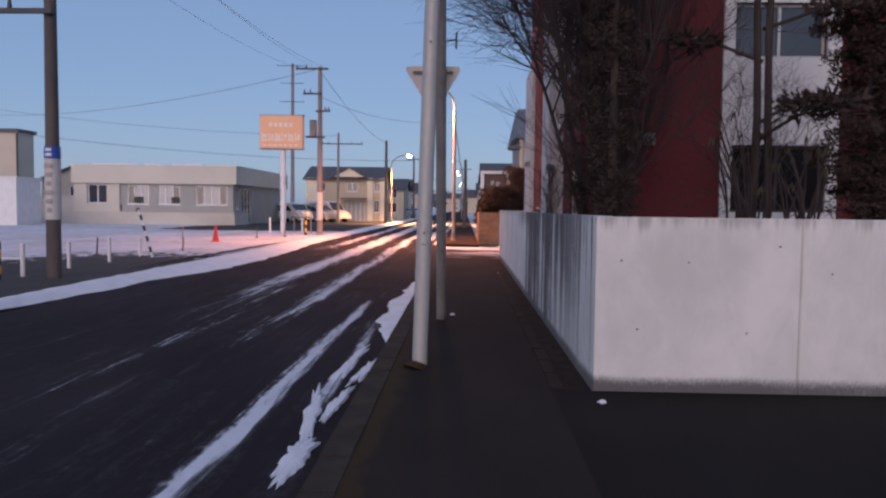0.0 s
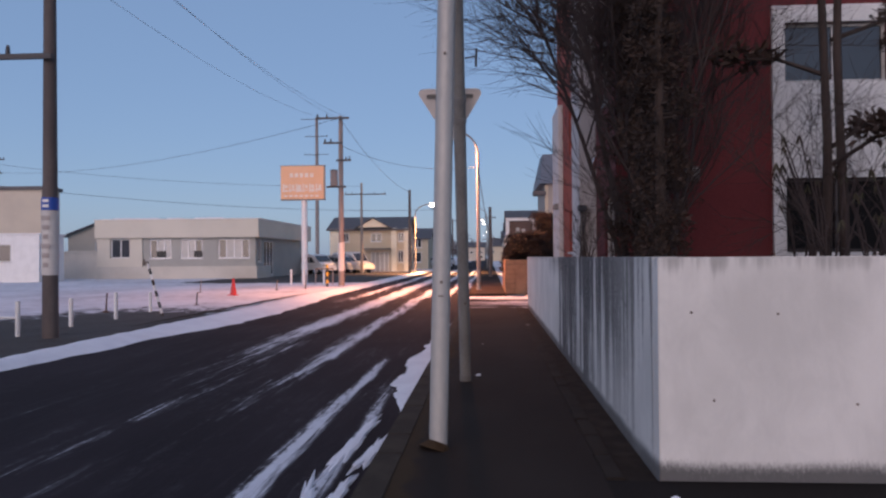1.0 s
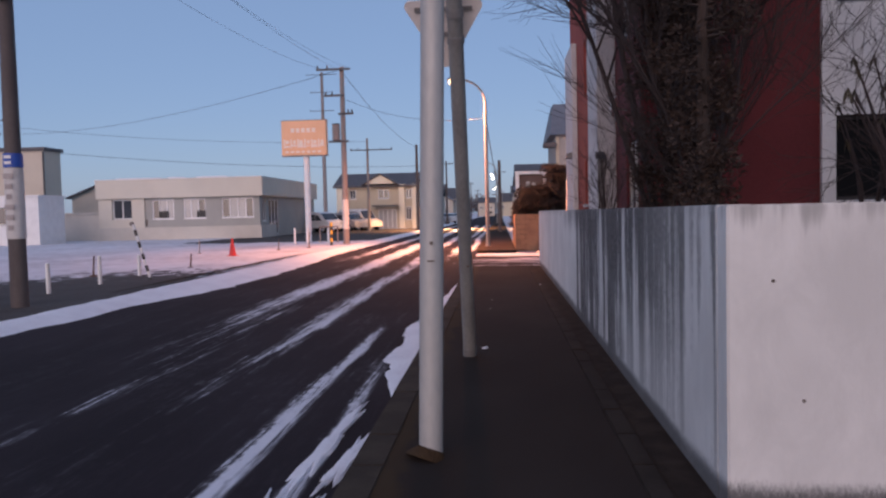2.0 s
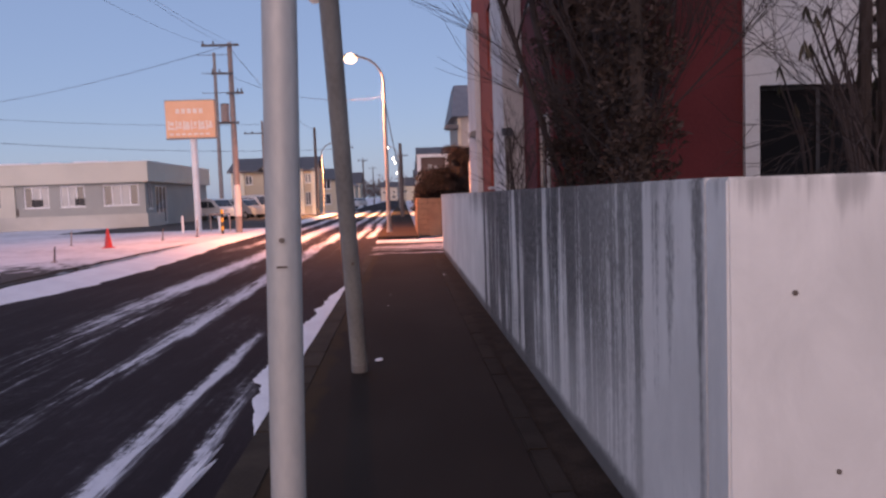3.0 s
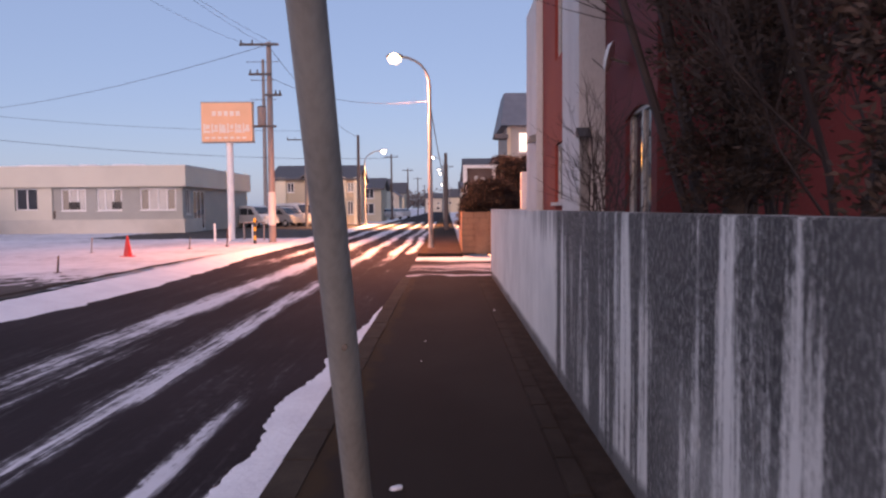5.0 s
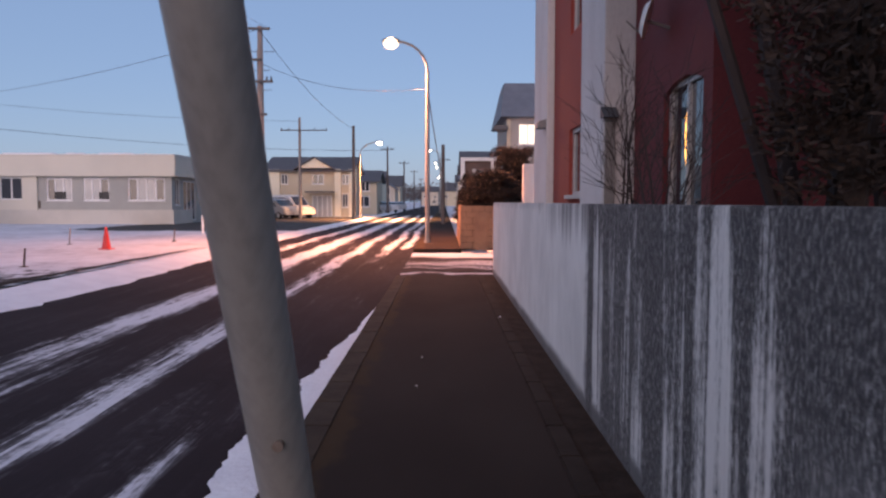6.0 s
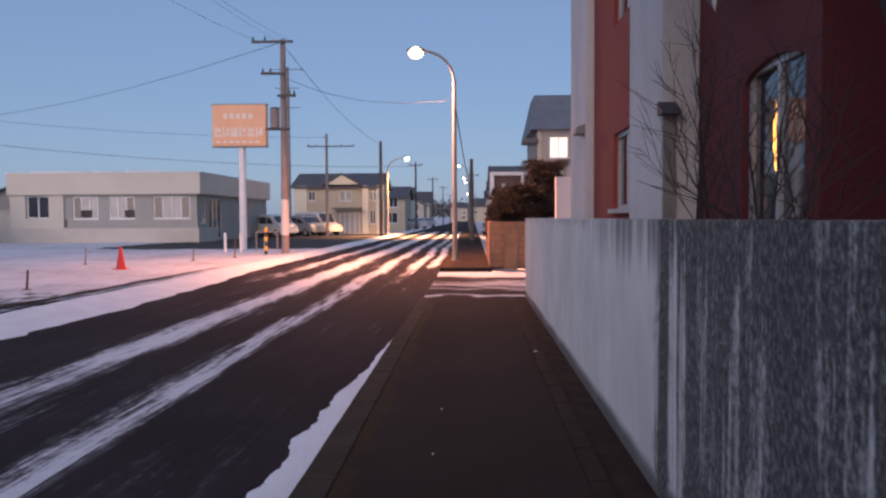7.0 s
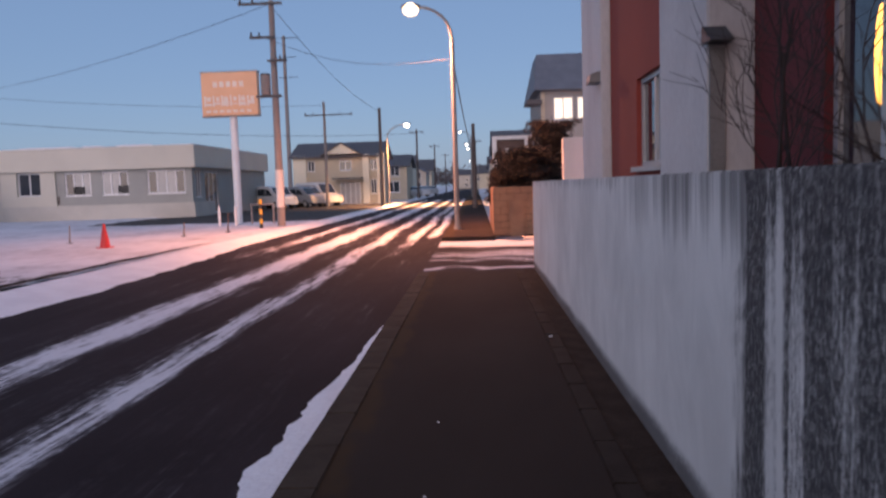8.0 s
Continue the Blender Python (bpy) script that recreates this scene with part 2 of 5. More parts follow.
NEEDLE = plain("dark_needles", (0.026, 0.016, 0.012), (0.058, 0.032, 0.022), 0.8, big=4, fine=20)
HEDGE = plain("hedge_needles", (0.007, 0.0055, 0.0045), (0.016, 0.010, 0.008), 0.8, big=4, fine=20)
DRY_LEAF = plain("drooping_leaf", (0.035, 0.04, 0.022), (0.07, 0.05, 0.03), 0.7, big=6, fine=20)
OCHRE_WALL = plain("ochre_block_wall", (0.30, 0.17, 0.10), (0.20, 0.11, 0.07), 0.9, big=2, fine=30, bump=0.4, dist=0.01)
BEIGE = plain("beige_siding", (0.56, 0.49, 0.40), (0.48, 0.42, 0.35), 0.8, big=0.6, fine=20)
CREAM = plain("cream_siding", (0.80, 0.72, 0.56), (0.72, 0.65, 0.52), 0.8, big=0.6, fine=20)
TAUPE = plain("taupe_siding", (0.54, 0.46, 0.34), (0.47, 0.40, 0.30), 0.8, big=0.6, fine=20)
OFFICE_TOP = plain("beige_fascia", (0.66, 0.61, 0.52), (0.58, 0.54, 0.465), 0.8, big=0.4, fine=15)
OFFICE_LOW = plain("grey_green_cladding", (0.40, 0.395, 0.365), (0.34, 0.335, 0.315), 0.8, big=0.6, fine=15)
OFFICE_BASE = plain("pale_plinth", (0.60, 0.56, 0.50), (0.50, 0.47, 0.42), 0.85, big=0.8, fine=15)
DIM_WALL = plain("grey_beige_siding", (0.36, 0.33, 0.30), (0.30, 0.28, 0.26), 0.8, big=0.6, fine=20)
ROOF = plain("dark_roof_metal", (0.075, 0.07, 0.075), (0.11, 0.10, 0.105), 0.6, 0.1, stretch=(4, 1, 1))
ROOF_BLUE = plain("slate_roof", (0.12, 0.125, 0.15), (0.17, 0.175, 0.20), 0.6)
BROWN_PANEL = plain("brown_panel", (0.10, 0.06, 0.05), (0.14, 0.09, 0.075), 0.7)
CABLE = plain("cable", (0.02, 0.02, 0.022), (0.04, 0.04, 0.04), 0.6)
ORANGE = plain("orange_sign_face", (0.80, 0.46, 0.27), (0.75, 0.42, 0.24), 0.5)
SIGN_WHITE = plain("sign_lettering_white", (0.80, 0.70, 0.62), (0.74, 0.62, 0.54), 0.5)
CAR_WHITE = plain("white_car_paint", (0.74, 0.74, 0.75), (0.68, 0.68, 0.69), 0.25, bump=0.02)
CAR_SILVER = plain("silver_car_paint", (0.42, 0.43, 0.45), (0.36, 0.37, 0.39), 0.3, 0.4, bump=0.02)
RUBBER = plain("rubber", (0.018, 0.018, 0.018), (0.03, 0.03, 0.03), 0.85)
YELLOW = plain("yellow_paint", (0.72, 0.40, 0.04), (0.6, 0.34, 0.05), 0.5)
BLACK = plain("black_paint", (0.022, 0.022, 0.022), (0.04, 0.04, 0.04), 0.5)
HAZE_TREE = plain("far_wood", (0.10, 0.085, 0.085), (0.16, 0.13, 0.13), 0.95)


def glass_mat(name, tint, rough=0.04, gloss=0.9):
    k = Mat(name, rough)
    wave = k.noise(1.3, detail=1.0)
    k.b.inputs["Specular IOR Level"].default_value = gloss
    return k.colour(k.mix(wave, tint, tuple(c * 1.6 for c in tint))).bump(wave, 0.05, 0.01).m


GLASS = glass_mat("dark_window_glass", (0.03, 0.033, 0.04))
# window glass with its dark surroundings put into the colour, hardly reflecting
SHADED_GLASS = glass_mat("shaded_window_glass", (0.010, 0.010, 0.011), 0.5, 0.05)
BLIND_GLASS = glass_mat("window_with_pale_blind", (0.33, 0.32, 0.31), 0.2)


def lit(name, c, s):
    k = Mat(name, 0.4)
    return k.colour(tuple(0.6 * v for v in c)).glow(c, s).m


LAMP_GLOW = lit("sodium_lens", (1.0, 0.68, 0.36), 3.2)
FAR_GLOW = lit("far_lamp_lens", (1.0, 0.86, 0.68), 25)
LIT_WINDOW = lit("lit_window", (1.0, 0.88, 0.68), 0.95)
AMBER = lit("amber_room_lamp", (1.0, 0.45, 0.08), 3.0)


# ---- mesh helpers ----
ORIGIN = {}


def box(bm, x0, y0, z0, x1, y1, z1, bevel=0.0, turn=None):
    m = Matrix.Translation(((x0 + x1) / 2, (y0 + y1) / 2, (z0 + z1) / 2))
    if turn:
        m = m @ pose(0, 0, 0, *turn)
    r = bmesh.ops.create_cube(bm, size=1, matrix=m @ Matrix.Diagonal((abs(x1 - x0), abs(y1 - y0), abs(z1 - z0), 1)))
    if bevel:
        edges = list({e for v in r["verts"] for e in v.link_edges})
        bmesh.ops.bevel(bm, geom=edges, offset=bevel, segments=2, affect="EDGES")


def rod(bm, p, q, r0, r1=None, n=12, caps=True):
    p, q = Vector(p), Vector(q)
    d = q - p
    m = Matrix.Translation((p + q) / 2) @ d.to_track_quat("Z", "Y").to_matrix().to_4x4()
    bmesh.ops.create_cone(bm, cap_ends=caps, segments=n, radius1=r0, radius2=r0 if r1 is None else r1, depth=d.length, matrix=m)


def tube(bm, pts, radii, n=8):
    """A bent tube through pts."""
    rings = []
    pts = [Vector(p) for p in pts]
    for i, p in enumerate(pts):
        d = (pts[min(i + 1, len(pts) - 1)] - pts[max(i - 1, 0)]).normalized()
        side = d.cross(Vector((0.13, 0.97, 0.2))).normalized()
        up = d.cross(side)
        r = radii[i] if isinstance(radii, (list, tuple)) else radii
        rings.append([bm.verts.new(p + r * (math.cos(a) * side + math.sin(a) * up)) for a in [2 * math.pi * j / n for j in range(n)]])
    for a, b in zip(rings, rings[1:]):
        for j in range(n):
            bm.faces.new((a[j], a[(j + 1) % n], b[(j + 1) % n], b[j]))
    bm.faces.new(rings[0]), bm.faces.new(rings[-1])


def prism(bm, outline, lo, hi, axis="y"):
    """A closed outline of (u, v) pairs drawn out from lo to hi along the axis."""
    def at(u, v, w):
        return {"y": (u, w, v), "x": (w, u, v), "z": (u, v, w)}[axis]
    a = [bm.verts.new(at(u, v, lo)) for u, v in outline]
    b = [bm.verts.new(at(u, v, hi)) for u, v in outline]
    n = len(outline)
    for i in range(n):
        bm.faces.new((a[i], a[(i + 1) % n], b[(i + 1) % n], b[i]))
    bm.faces.new(a), bm.faces.new(b)


def pierced(bm, plane, c0, c1, u0, u1, z0, z1, holes):
    """One connected wall with real openings. plane 'y': runs along x from u0 to u1 between y = c0 and c1; 'x': along y. holes: (u0, u1, z0, z1)."""
    us = sorted({u0, u1, *[min(max(h[i], u0), u1) for h in holes for i in (0, 1)]})
    zs = sorted({z0, z1, *[min(max(h[i], z0), z1) for h in holes for i in (2, 3)]})
    made = {}

    def vert(i, k, c):
        if (i, k, c) not in made:
            made[i, k, c] = bm.verts.new((us[i], c, zs[k]) if plane == "y" else (c, us[i], zs[k]))
        return made[i, k, c]

    def full(i, k):
        if not (0 <= i < len(us) - 1 and 0 <= k < len(zs) - 1):
            return False
        u, z = (us[i] + us[i + 1]) / 2, (zs[k] + zs[k + 1]) / 2
        return not any(h[0] < u < h[1] and h[2] < z < h[3] for h in holes)

    for i in range(len(us) - 1):
        for k in range(len(zs) - 1):
            if not full(i, k):
                continue
            for c in (c0, c1):
                bm.faces.new((vert(i, k, c), vert(i + 1, k, c), vert(i + 1, k + 1, c), vert(i, k + 1, c)))
            for di, dk, a, b in ((-1, 0, (i, k), (i, k + 1)), (1, 0, (i + 1, k), (i + 1, k + 1)), (0, -1, (i, k), (i + 1, k)), (0, 1, (i, k + 1), (i + 1, k + 1))):
                if not full(i + di, k + dk):
                    bm.faces.new((vert(*a, c0), vert(*b, c0), vert(*b, c1), vert(*a, c1)))


def finish(name, bm, material, smooth):
    bmesh.ops.recalc_face_normals(bm, faces=bm.faces)
    me = bpy.data.meshes.new(name)
    bm.to_mesh(me)
    bm.free()
    for m in material if isinstance(material, (list, tuple)) else [material]:
        me.materials.append(m)
    if smooth:
        me.polygons.foreach_set("use_smooth", [True] * len(me.polygons))
        me.set_sharp_from_angle(angle=radians(40))
    return me


def thing(name, label, category, at=(0, 0, 0), group="", kind=""):
    ob = tagged(new(name), label, category, group, kind)
    ob.location = at
    ORIGIN[ob] = Vector(at)
    return ob


def part(name, bm, material, parent, label="", smooth=False):
    """Links a bmesh, drawn in world coordinates, as one mesh under a thing or part."""
    o = ORIGIN[parent]
    bmesh.ops.translate(bm, vec=-o, verts=bm.verts)
    ob = new(name, finish(name, bm, material, smooth))
    ob.parent = parent
    ORIGIN[ob] = o
    return tagged(ob, label)


def solid(name, bm, material, label, category, at=(0, 0, 0), group="", kind="", smooth=False):
    """A thing that is one mesh."""
    bmesh.ops.translate(bm, vec=-Vector(at), verts=bm.verts)
    ob = new(name, finish(name, bm, material, smooth))
    ob.location = at
    ORIGIN[ob] = Vector(at)
    return tagged(ob, label, category, group, kind)


def B(*boxes, bevel=0.0):
    bm = bmesh.new()
    for b in boxes:
        box(bm, *b, bevel=bevel)
    return bm


def R(*rods, n=12):
    bm = bmesh.new()
    for r in rods:
        rod(bm, *r, n=n)
    return bm


# ---- ground, road, pavement ----
def sheet(name, x0, x1, y0, y1, z, material, label, category, nx=1, ny=1, rough=0.0):
    bm = bmesh.new()
    g = [[bm.verts.new((x0 + (x1 - x0) * i / nx, y0 + (y1 - y0) * j / ny, z)) for i in range(nx + 1)] for j in range(ny + 1)]
    for j in range(ny):
        for i in range(nx):
            bm.faces.new((g[j][i], g[j][i + 1], g[j + 1][i + 1], g[j + 1][i]))
    if rough:
        for v in bm.verts:
            v.co.z += rough * (noise.noise(v.co * 0.9) + 0.6 * noise.noise(v.co * 2.7))
    return solid(name, bm, material, label, category, kind="structure")


sheet("ground", -2500, 2500, -400, 4000, -0.16, LOT, "flat ground under old snow reaching the horizon", "ground")
sheet("road", -6.6, -0.70, -30, 900, -0.10, ROAD, "asphalt street with frozen snow between wheel tracks", "road")
sheet("side_road", -0.70, 60, 23.6, 31.2, -0.096, SIDE, "side street asphalt with packed snow", "road")
sheet("lot", -90, -7.1, 8, 90, -0.04, LOT, "empty lot under thin old snow with bare soil patches", "lot", 170, 150, 0.035)

bm = bmesh.new()
box(bm, -0.50, -30, -0.3, 0.90, 23.2, 0.0)
pavement = solid("pavement", bm, PAVE, "dark asphalt footway beside the street", "pavement", kind="structure")
bm = bmesh.new()
box(bm, -0.70, 31.6, -0.3, 0.79, 400, 0.0, bevel=0.02)
solid("pavement_far", bm, PAVE, "asphalt footway beyond the side street", "pavement", kind="structure")
solid("forecourt", B((0.90, -30, -0.3, 30, 6.3, -0.004)), FORECOURT, "dark asphalt forecourt before the white wall", "forecourt", kind="structure")
bm = bmesh.new()
box(bm, 0.90, 6.3, -0.3, 1.26, 23.4, -0.02)
solid("gutter", bm, SOIL, "strip of soil along the foot of the wall", "gutter", kind="structure")

# bare soil line behind the bank
bm = bmesh.new()
rows_ = []
for j in range(90):
    y = 17 + j * 0.17
    w = 0.13 * min(1, j / 20, (89 - j) / 25) * (1 + 0.6 * noise.noise((7, y * 1.1, 0)) + 0.3 * noise.noise((7, y * 4, 0)))
    c = -7.50 + 0.05 * noise.noise((3, y * 0.7, 0)) + 0.012 * (y - 17)
    rows_.append((bm.verts.new((c - w, y, 0.03)), bm.verts.new((c + w, y, 0.025))))
for a, b in zip(rows_, rows_[1:]):
    bm.faces.new((a[0], a[1], b[1], b[0]))
solid("soil_line", bm, SOIL, "dark bare soil line behind the snow bank", "soil", kind="stuff")

# snow bank along the far side of the street, widest about the middle of the lot
BANK = ((-10, -6.6), (11, -6.72), (15, -6.4), (20, -5.78), (25, -5.88), (33, -6.3), (140, -6.4))


def bank_edge(y):
    for (a, p), (b, q_) in zip(BANK, BANK[1:]):
        if y <= b:
            f = (y - a) / (b - a)
            return p + (q_ - p) * f * f * (3 - 2 * f)
    return BANK[-1][1]


bm = bmesh.new()
rows_ = []
for j in range(0, 460):
    y = -10 + j * 0.3
    w = 0.14 * noise.noise((0.3, y * 0.8, 2)) + 0.06 * noise.noise((4, y * 3, 1))
    e_ = bank_edge(y)
    prof = [(-7.25 - w, -0.09), (-7.15, 0.0), (-6.95, 0.02 + 0.05 * noise.noise((1, y, 3))), ((e_ - 6.95) / 2 + 0.4 * w, -0.04), (e_ + 1.0 * w, -0.105)]
    rows_.append([bm.verts.new((x, y, z + 0.02 * noise.noise((x * 3, y * 3, 5)))) for x, z in prof])
for a, b in zip(rows_, rows_[1:]):
    for i in range(4):
        bm.faces.new((a[i], a[i + 1], b[i + 1], b[i]))
solid("snow_bank", bm, SNOW, "low ridge of ploughed snow along the street edge", "snow", kind="stuff", smooth=True)


def snow_strip(y0, y1, edge, width, seed, step=0.03):
    """Ragged frozen snow against the kerb, tapering at both ends; its street side is torn."""
    bm = bmesh.new()
    rows_ = []
    n = int((y1 - y0) / step)
    for j in range(n + 1):
        y = y0 + j * step
        s = j / n
        w = width * min(1, 6 * s, 1.6 * (1 - s) + 0.02)
        w *= 1 + 0.34 * noise.noise((seed, y * 0.9, 0)) + 0.2 * noise.noise((seed, y * 2.7, 7)) + 0.12 * noise.noise((seed, y * 7.1, 3)) + 0.04 * noise.noise((seed, y * 17, 3))
        w = max(w, 0.012)
        h = 0.035 * min(1, w / 0.12)
        rows_.append([bm.verts.new((edge - w * k, y, -0.099 + h * hh)) for k, hh in ((0, 1.0), (0.35, 0.9), (0.75, 0.5), (1, 0))])
    for a, b in zip(rows_, rows_[1:]):
        for i in range(3):
            bm.faces.new((a[i], a[i + 1], b[i + 1], b[i]))
    return bm


solid("kerb_snow", snow_strip(8.6, 20.3, -0.705, 0.34, 3.1), SNOW, "strip of frozen snow lying against the kerb", "snow", kind="stuff", smooth=True)


def snow_patch(cx, cy, rx, ry, seed, lean=0.0):
    bm = bmesh.new()
    mid = bm.verts.new((cx, cy, -0.075))
    ring, inner = [], []
    for j in range(64):
        a = 2 * math.pi * j / 64
        k = 1 + 0.5 * noise.noise((math.cos(a) * 1.4, math.sin(a) * 1.4, seed)) + 0.5 * noise.noise((math.cos(a) * 4, math.sin(a) * 4, seed)) + 0.2 * noise.noise((math.cos(a) * 11, math.sin(a) * 11, seed))
        dx, dy = rx * k * math.cos(a), ry * k * math.sin(a)
        ring.append(bm.verts.new((cx + dx + lean * dy, cy + dy, -0.0985)))
        inner.append(bm.verts.new((cx + 0.8 * (dx + lean * dy), cy + 0.8 * dy, -0.08)))
    for j in range(64):
        i = (j + 1) % 64
        bm.faces.new((ring[j], ring[i], inner[i], inner[j]))
        bm.faces.new((inner[j], inner[i], mid))
    return bm


for cx, cy, rx, ry, seed, lean in ((-0.86, 6.1, 0.05, 0.55, 1, 0.05), (-1.0, 5.75, 0.06, 0.75, 2, -0.12), (-0.90, 4.75, 0.09, 0.42, 3, 0.05), (-0.80, 7.3, 0.05, 0.6, 4, 0.08), (-1.0, 7.6, 0.07, 0.9, 5, 0.05)):
    solid("snow_patch", snow_patch(cx, cy, rx, ry, seed, lean), SNOW, "patch of frozen snow on the asphalt near the kerb", "snow", at=(cx, cy, -0.1), group="snow patches by the kerb", kind="stuff", smooth=True)

# ---- garden wall ----
WX, WY0, WY1, WH = 1.25, 6.3, 23.52, 1.45
garden_wall = thing("wall_garden", "white-washed concrete garden wall with black lichen streaks", "wall", (WX, WY0, 0), kind="structure")
bm = bmesh.new()
box(bm, WX, WY0 + 0.171, -0.2, WX + 0.17, WY1, WH + 0.003, bevel=0.006)
part("long_side", bm, WALL, garden_wall, "streaked concrete side along the footway")
for i, (a, b) in enumerate(((WX, 2.927), (2.933, 5.3), (5.31, 7.7), (7.71, 12.0))):
    part("front_panel", B((a, WY0 + 0.001, -0.2, b, WY0 + 0.17, WH), bevel=0.008), WALL, garden_wall)
for x_, z_ in ((1.46, 1.09), (2.01, 1.08), (3.18, 1.0), (2.75, 1.22), (1.6, 0.52), (2.5, 0.5)):
    part("tie_plug", R(((x_, WY0 - 0.003, z_), (x_, WY0 + 0.02, z_), 0.009, 0.008), n=10), WORN, garden_wall, "rust stained form tie plug")
part("joint", B((WX + 0.18, WY0 + 0.012, -0.2, 11.9, WY0 + 0.16, WH - 0.004)), CONCRETE, garden_wall)
part("back_side", B((WX + 0.18, WY1 - 0.17, -0.2, 3.2, WY1, WH)), WALL, garden_wall)
sheet("garden", WX + 0.1, 14, WY0 + 0.1, WY1 - 0.1, 0.9, GARDEN, "soil bed raised behind the garden wall", "garden", 30, 40, 0.05)


# ---- windows ----
def window(parent, plane, at, u0, u1, z0, z1, inward, glass=GLASS, frame_m=FRAME, bars=1, name="window", trim=0.05, sill=True):
    """Frame, panes and sill in an opening. plane 'y': the opening lies at y = at and runs along x. inward: +1 or -1 along the plane's normal."""
    def bx(bm, ua, ub, za, zb, d0, d1):
        lo, hi = sorted((at + inward * d0, at + inward * d1))
        if plane == "y":
            box(bm, ua, lo, za, ub, hi, zb)
        else:
            box(bm, lo, ua, za, hi, ub, zb)
    bm = bmesh.new()
    cuts = [u0 + (u1 - u0) * i / (bars + 1) for i in range(bars + 2)]
    panes = [(a + (trim if i == 0 else trim * 0.5), b - (trim if i == bars else trim * 0.5), z0 + trim, z1 - trim) for i, (a, b) in enumerate(zip(cuts, cuts[1:]))]
    pierced(bm, plane, at + inward * 0.05, at + inward * 0.12, u0, u1, z0, z1, panes)
    w = part(name, bm, frame_m, parent)
    w.name = name
    for i in range(bars + 1):
        a, b = u0 + (u1 - u0) * i / (bars + 1), u0 + (u1 - u0) * (i + 1) / (bars + 1)
        bm = bmesh.new()
        bx(bm, a + trim * 0.4, b - trim * 0.4, z0 + trim * 0.6, z1 - trim * 0.6, 0.08, 0.095)
        part("pane", bm, glass[i % len(glass)] if isinstance(glass, (list, tuple)) else glass, w)
    if sill:
        bm = bmesh.new()
        bx(bm, u0 - 0.04, u1 + 0.04, z0 - 0.05, z0, -0.06, 0.10)
        part("sill", bm, frame_m, w)
    return w


# ---- red and white apartment house ----
apt = thing("apartment_building", "dark red rendered apartment house with white pilasters", "building", (2.2, 14.0, 0.9))
SZ = 9.2
bm = bmesh.new()
west = [(13.85, 14.88, 1.0, 2.5), (14.5, 15.3, 4.1, 5.3)]
bay = [(17.45, 18.65, 1.56, 2.46), (17.45, 18.65, 3.75, 4.9)]
pierced(bm, "x", 2.2, 2.45, 13.65, 17.23, 0.6, SZ, west)
part("side_wall", bm, RED_WALL, apt)
# the bay's orange tone is painted lamp glow
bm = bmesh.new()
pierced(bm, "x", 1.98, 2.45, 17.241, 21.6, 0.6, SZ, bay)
part("bay_wall", bm, LAMPLIT_RED, apt, "dark red bay with street lamp glow put into its colour")
bm = bmesh.new()
south = [(4.85, 6.5, 1.5, 2.68), (4.85, 6.45, 4.2, 5.15)]
pierced(bm, "y", 13.65, 13.9, 2.45, 11.0, 0.6, SZ, south)
part("front_wall", bm, RED_WALL, apt)
part("far_wall", B((2.45, 21.35, 0.6, 11.0, 21.6, SZ), (10.75, 13.9, 0.6, 11.0, 21.35, SZ)), RED_WALL, apt)
part("roof", B((2.1, 13.55, SZ, 11.1, 21.7, SZ + 0.3), bevel=0.02), ROOF, apt)
part("room_floor", B((2.45, 13.9, 3.2, 10.7, 21.35, 3.4)), BROWN_PANEL, apt)
bm = bmesh.new()
pierced(bm, "y", 13.58, 13.649, 4.66, 6.7, 0.6, 5.42, south)
part("white_bay", bm, WHITE, apt, "white rendered bay round the windows")
bm = bmesh.new()
box(bm, 1.88, 15.9, 0.6, 2.199, 17.24, SZ, bevel=0.012)
part("pilaster", bm, WHITE_WALL, apt, "white rendered pilaster")
bm = bmesh.new()
box(bm, 1.86, 20.1, 0.6, 1.979, 21.75, 5.2, bevel=0.015)
part("pilaster", bm, WHITE_WALL, apt, "lower white end pilaster")
# flat grey strip on the pilaster; a niche's shade put into its colour
part("niche_panel", B((1.888, 15.87, 0.7, 1.99, 15.899, 2.30)), GALV, apt, "narrow grey strip standing in for a shaded niche")
bm = bmesh.new()
prism(bm, [(15.70, 2.32), (15.899, 2.44), (15.899, 2.32)], 1.84, 2.0, "x")
part("hood", bm, DARK_METAL, apt, "small dark hood")
bm = bmesh.new()
prism(bm, [(1.72, 2.64), (1.74, 2.74), (1.859, 2.78), (1.859, 2.64)], 20.15, 20.45, "y")
part("vent_hood", bm, GALV, apt, "small wall vent hood")
window(apt, "x", 1.98, 17.45, 18.65, 1.56, 2.46, 1, [BLIND_GLASS, GLASS])
window(apt, "x", 1.98, 17.45, 18.65, 3.75, 4.9, 1, [BLIND_GLASS, GLASS], sill=False)
window(apt, "x", 2.2, 13.85, 14.88, 1.0, 2.5, 1, GLASS, FRAME, 1)
for a, b in ((13.85, 14.365), (14.88, 14.365)):
    bm = bmesh.new()
    arc = [(a + (b - a) * i / 6, 2.40 + 0.095 * math.sin(math.pi / 2 * i / 6) ** 0.7) for i in range(7)]
    prism(bm, arc + [(b, 2.502), (a, 2.502)], 2.203, 2.245, "x")
    part("spandrel", bm, RED_WALL, apt, "red rendered corner of the arched head")
window(apt, "x", 2.2, 14.5, 15.3, 4.1, 5.3, 1, GLASS, FRAME, 1)
window(apt, "y", 13.65, 4.85, 6.5, 1.5, 2.68, 1, SHADED_GLASS, DARK_FRAME, 1)
window(apt, "y", 13.65, 4.85, 6.45, 4.2, 5.15, 1, GLASS, FRAME, 1)
bm = bmesh.new()
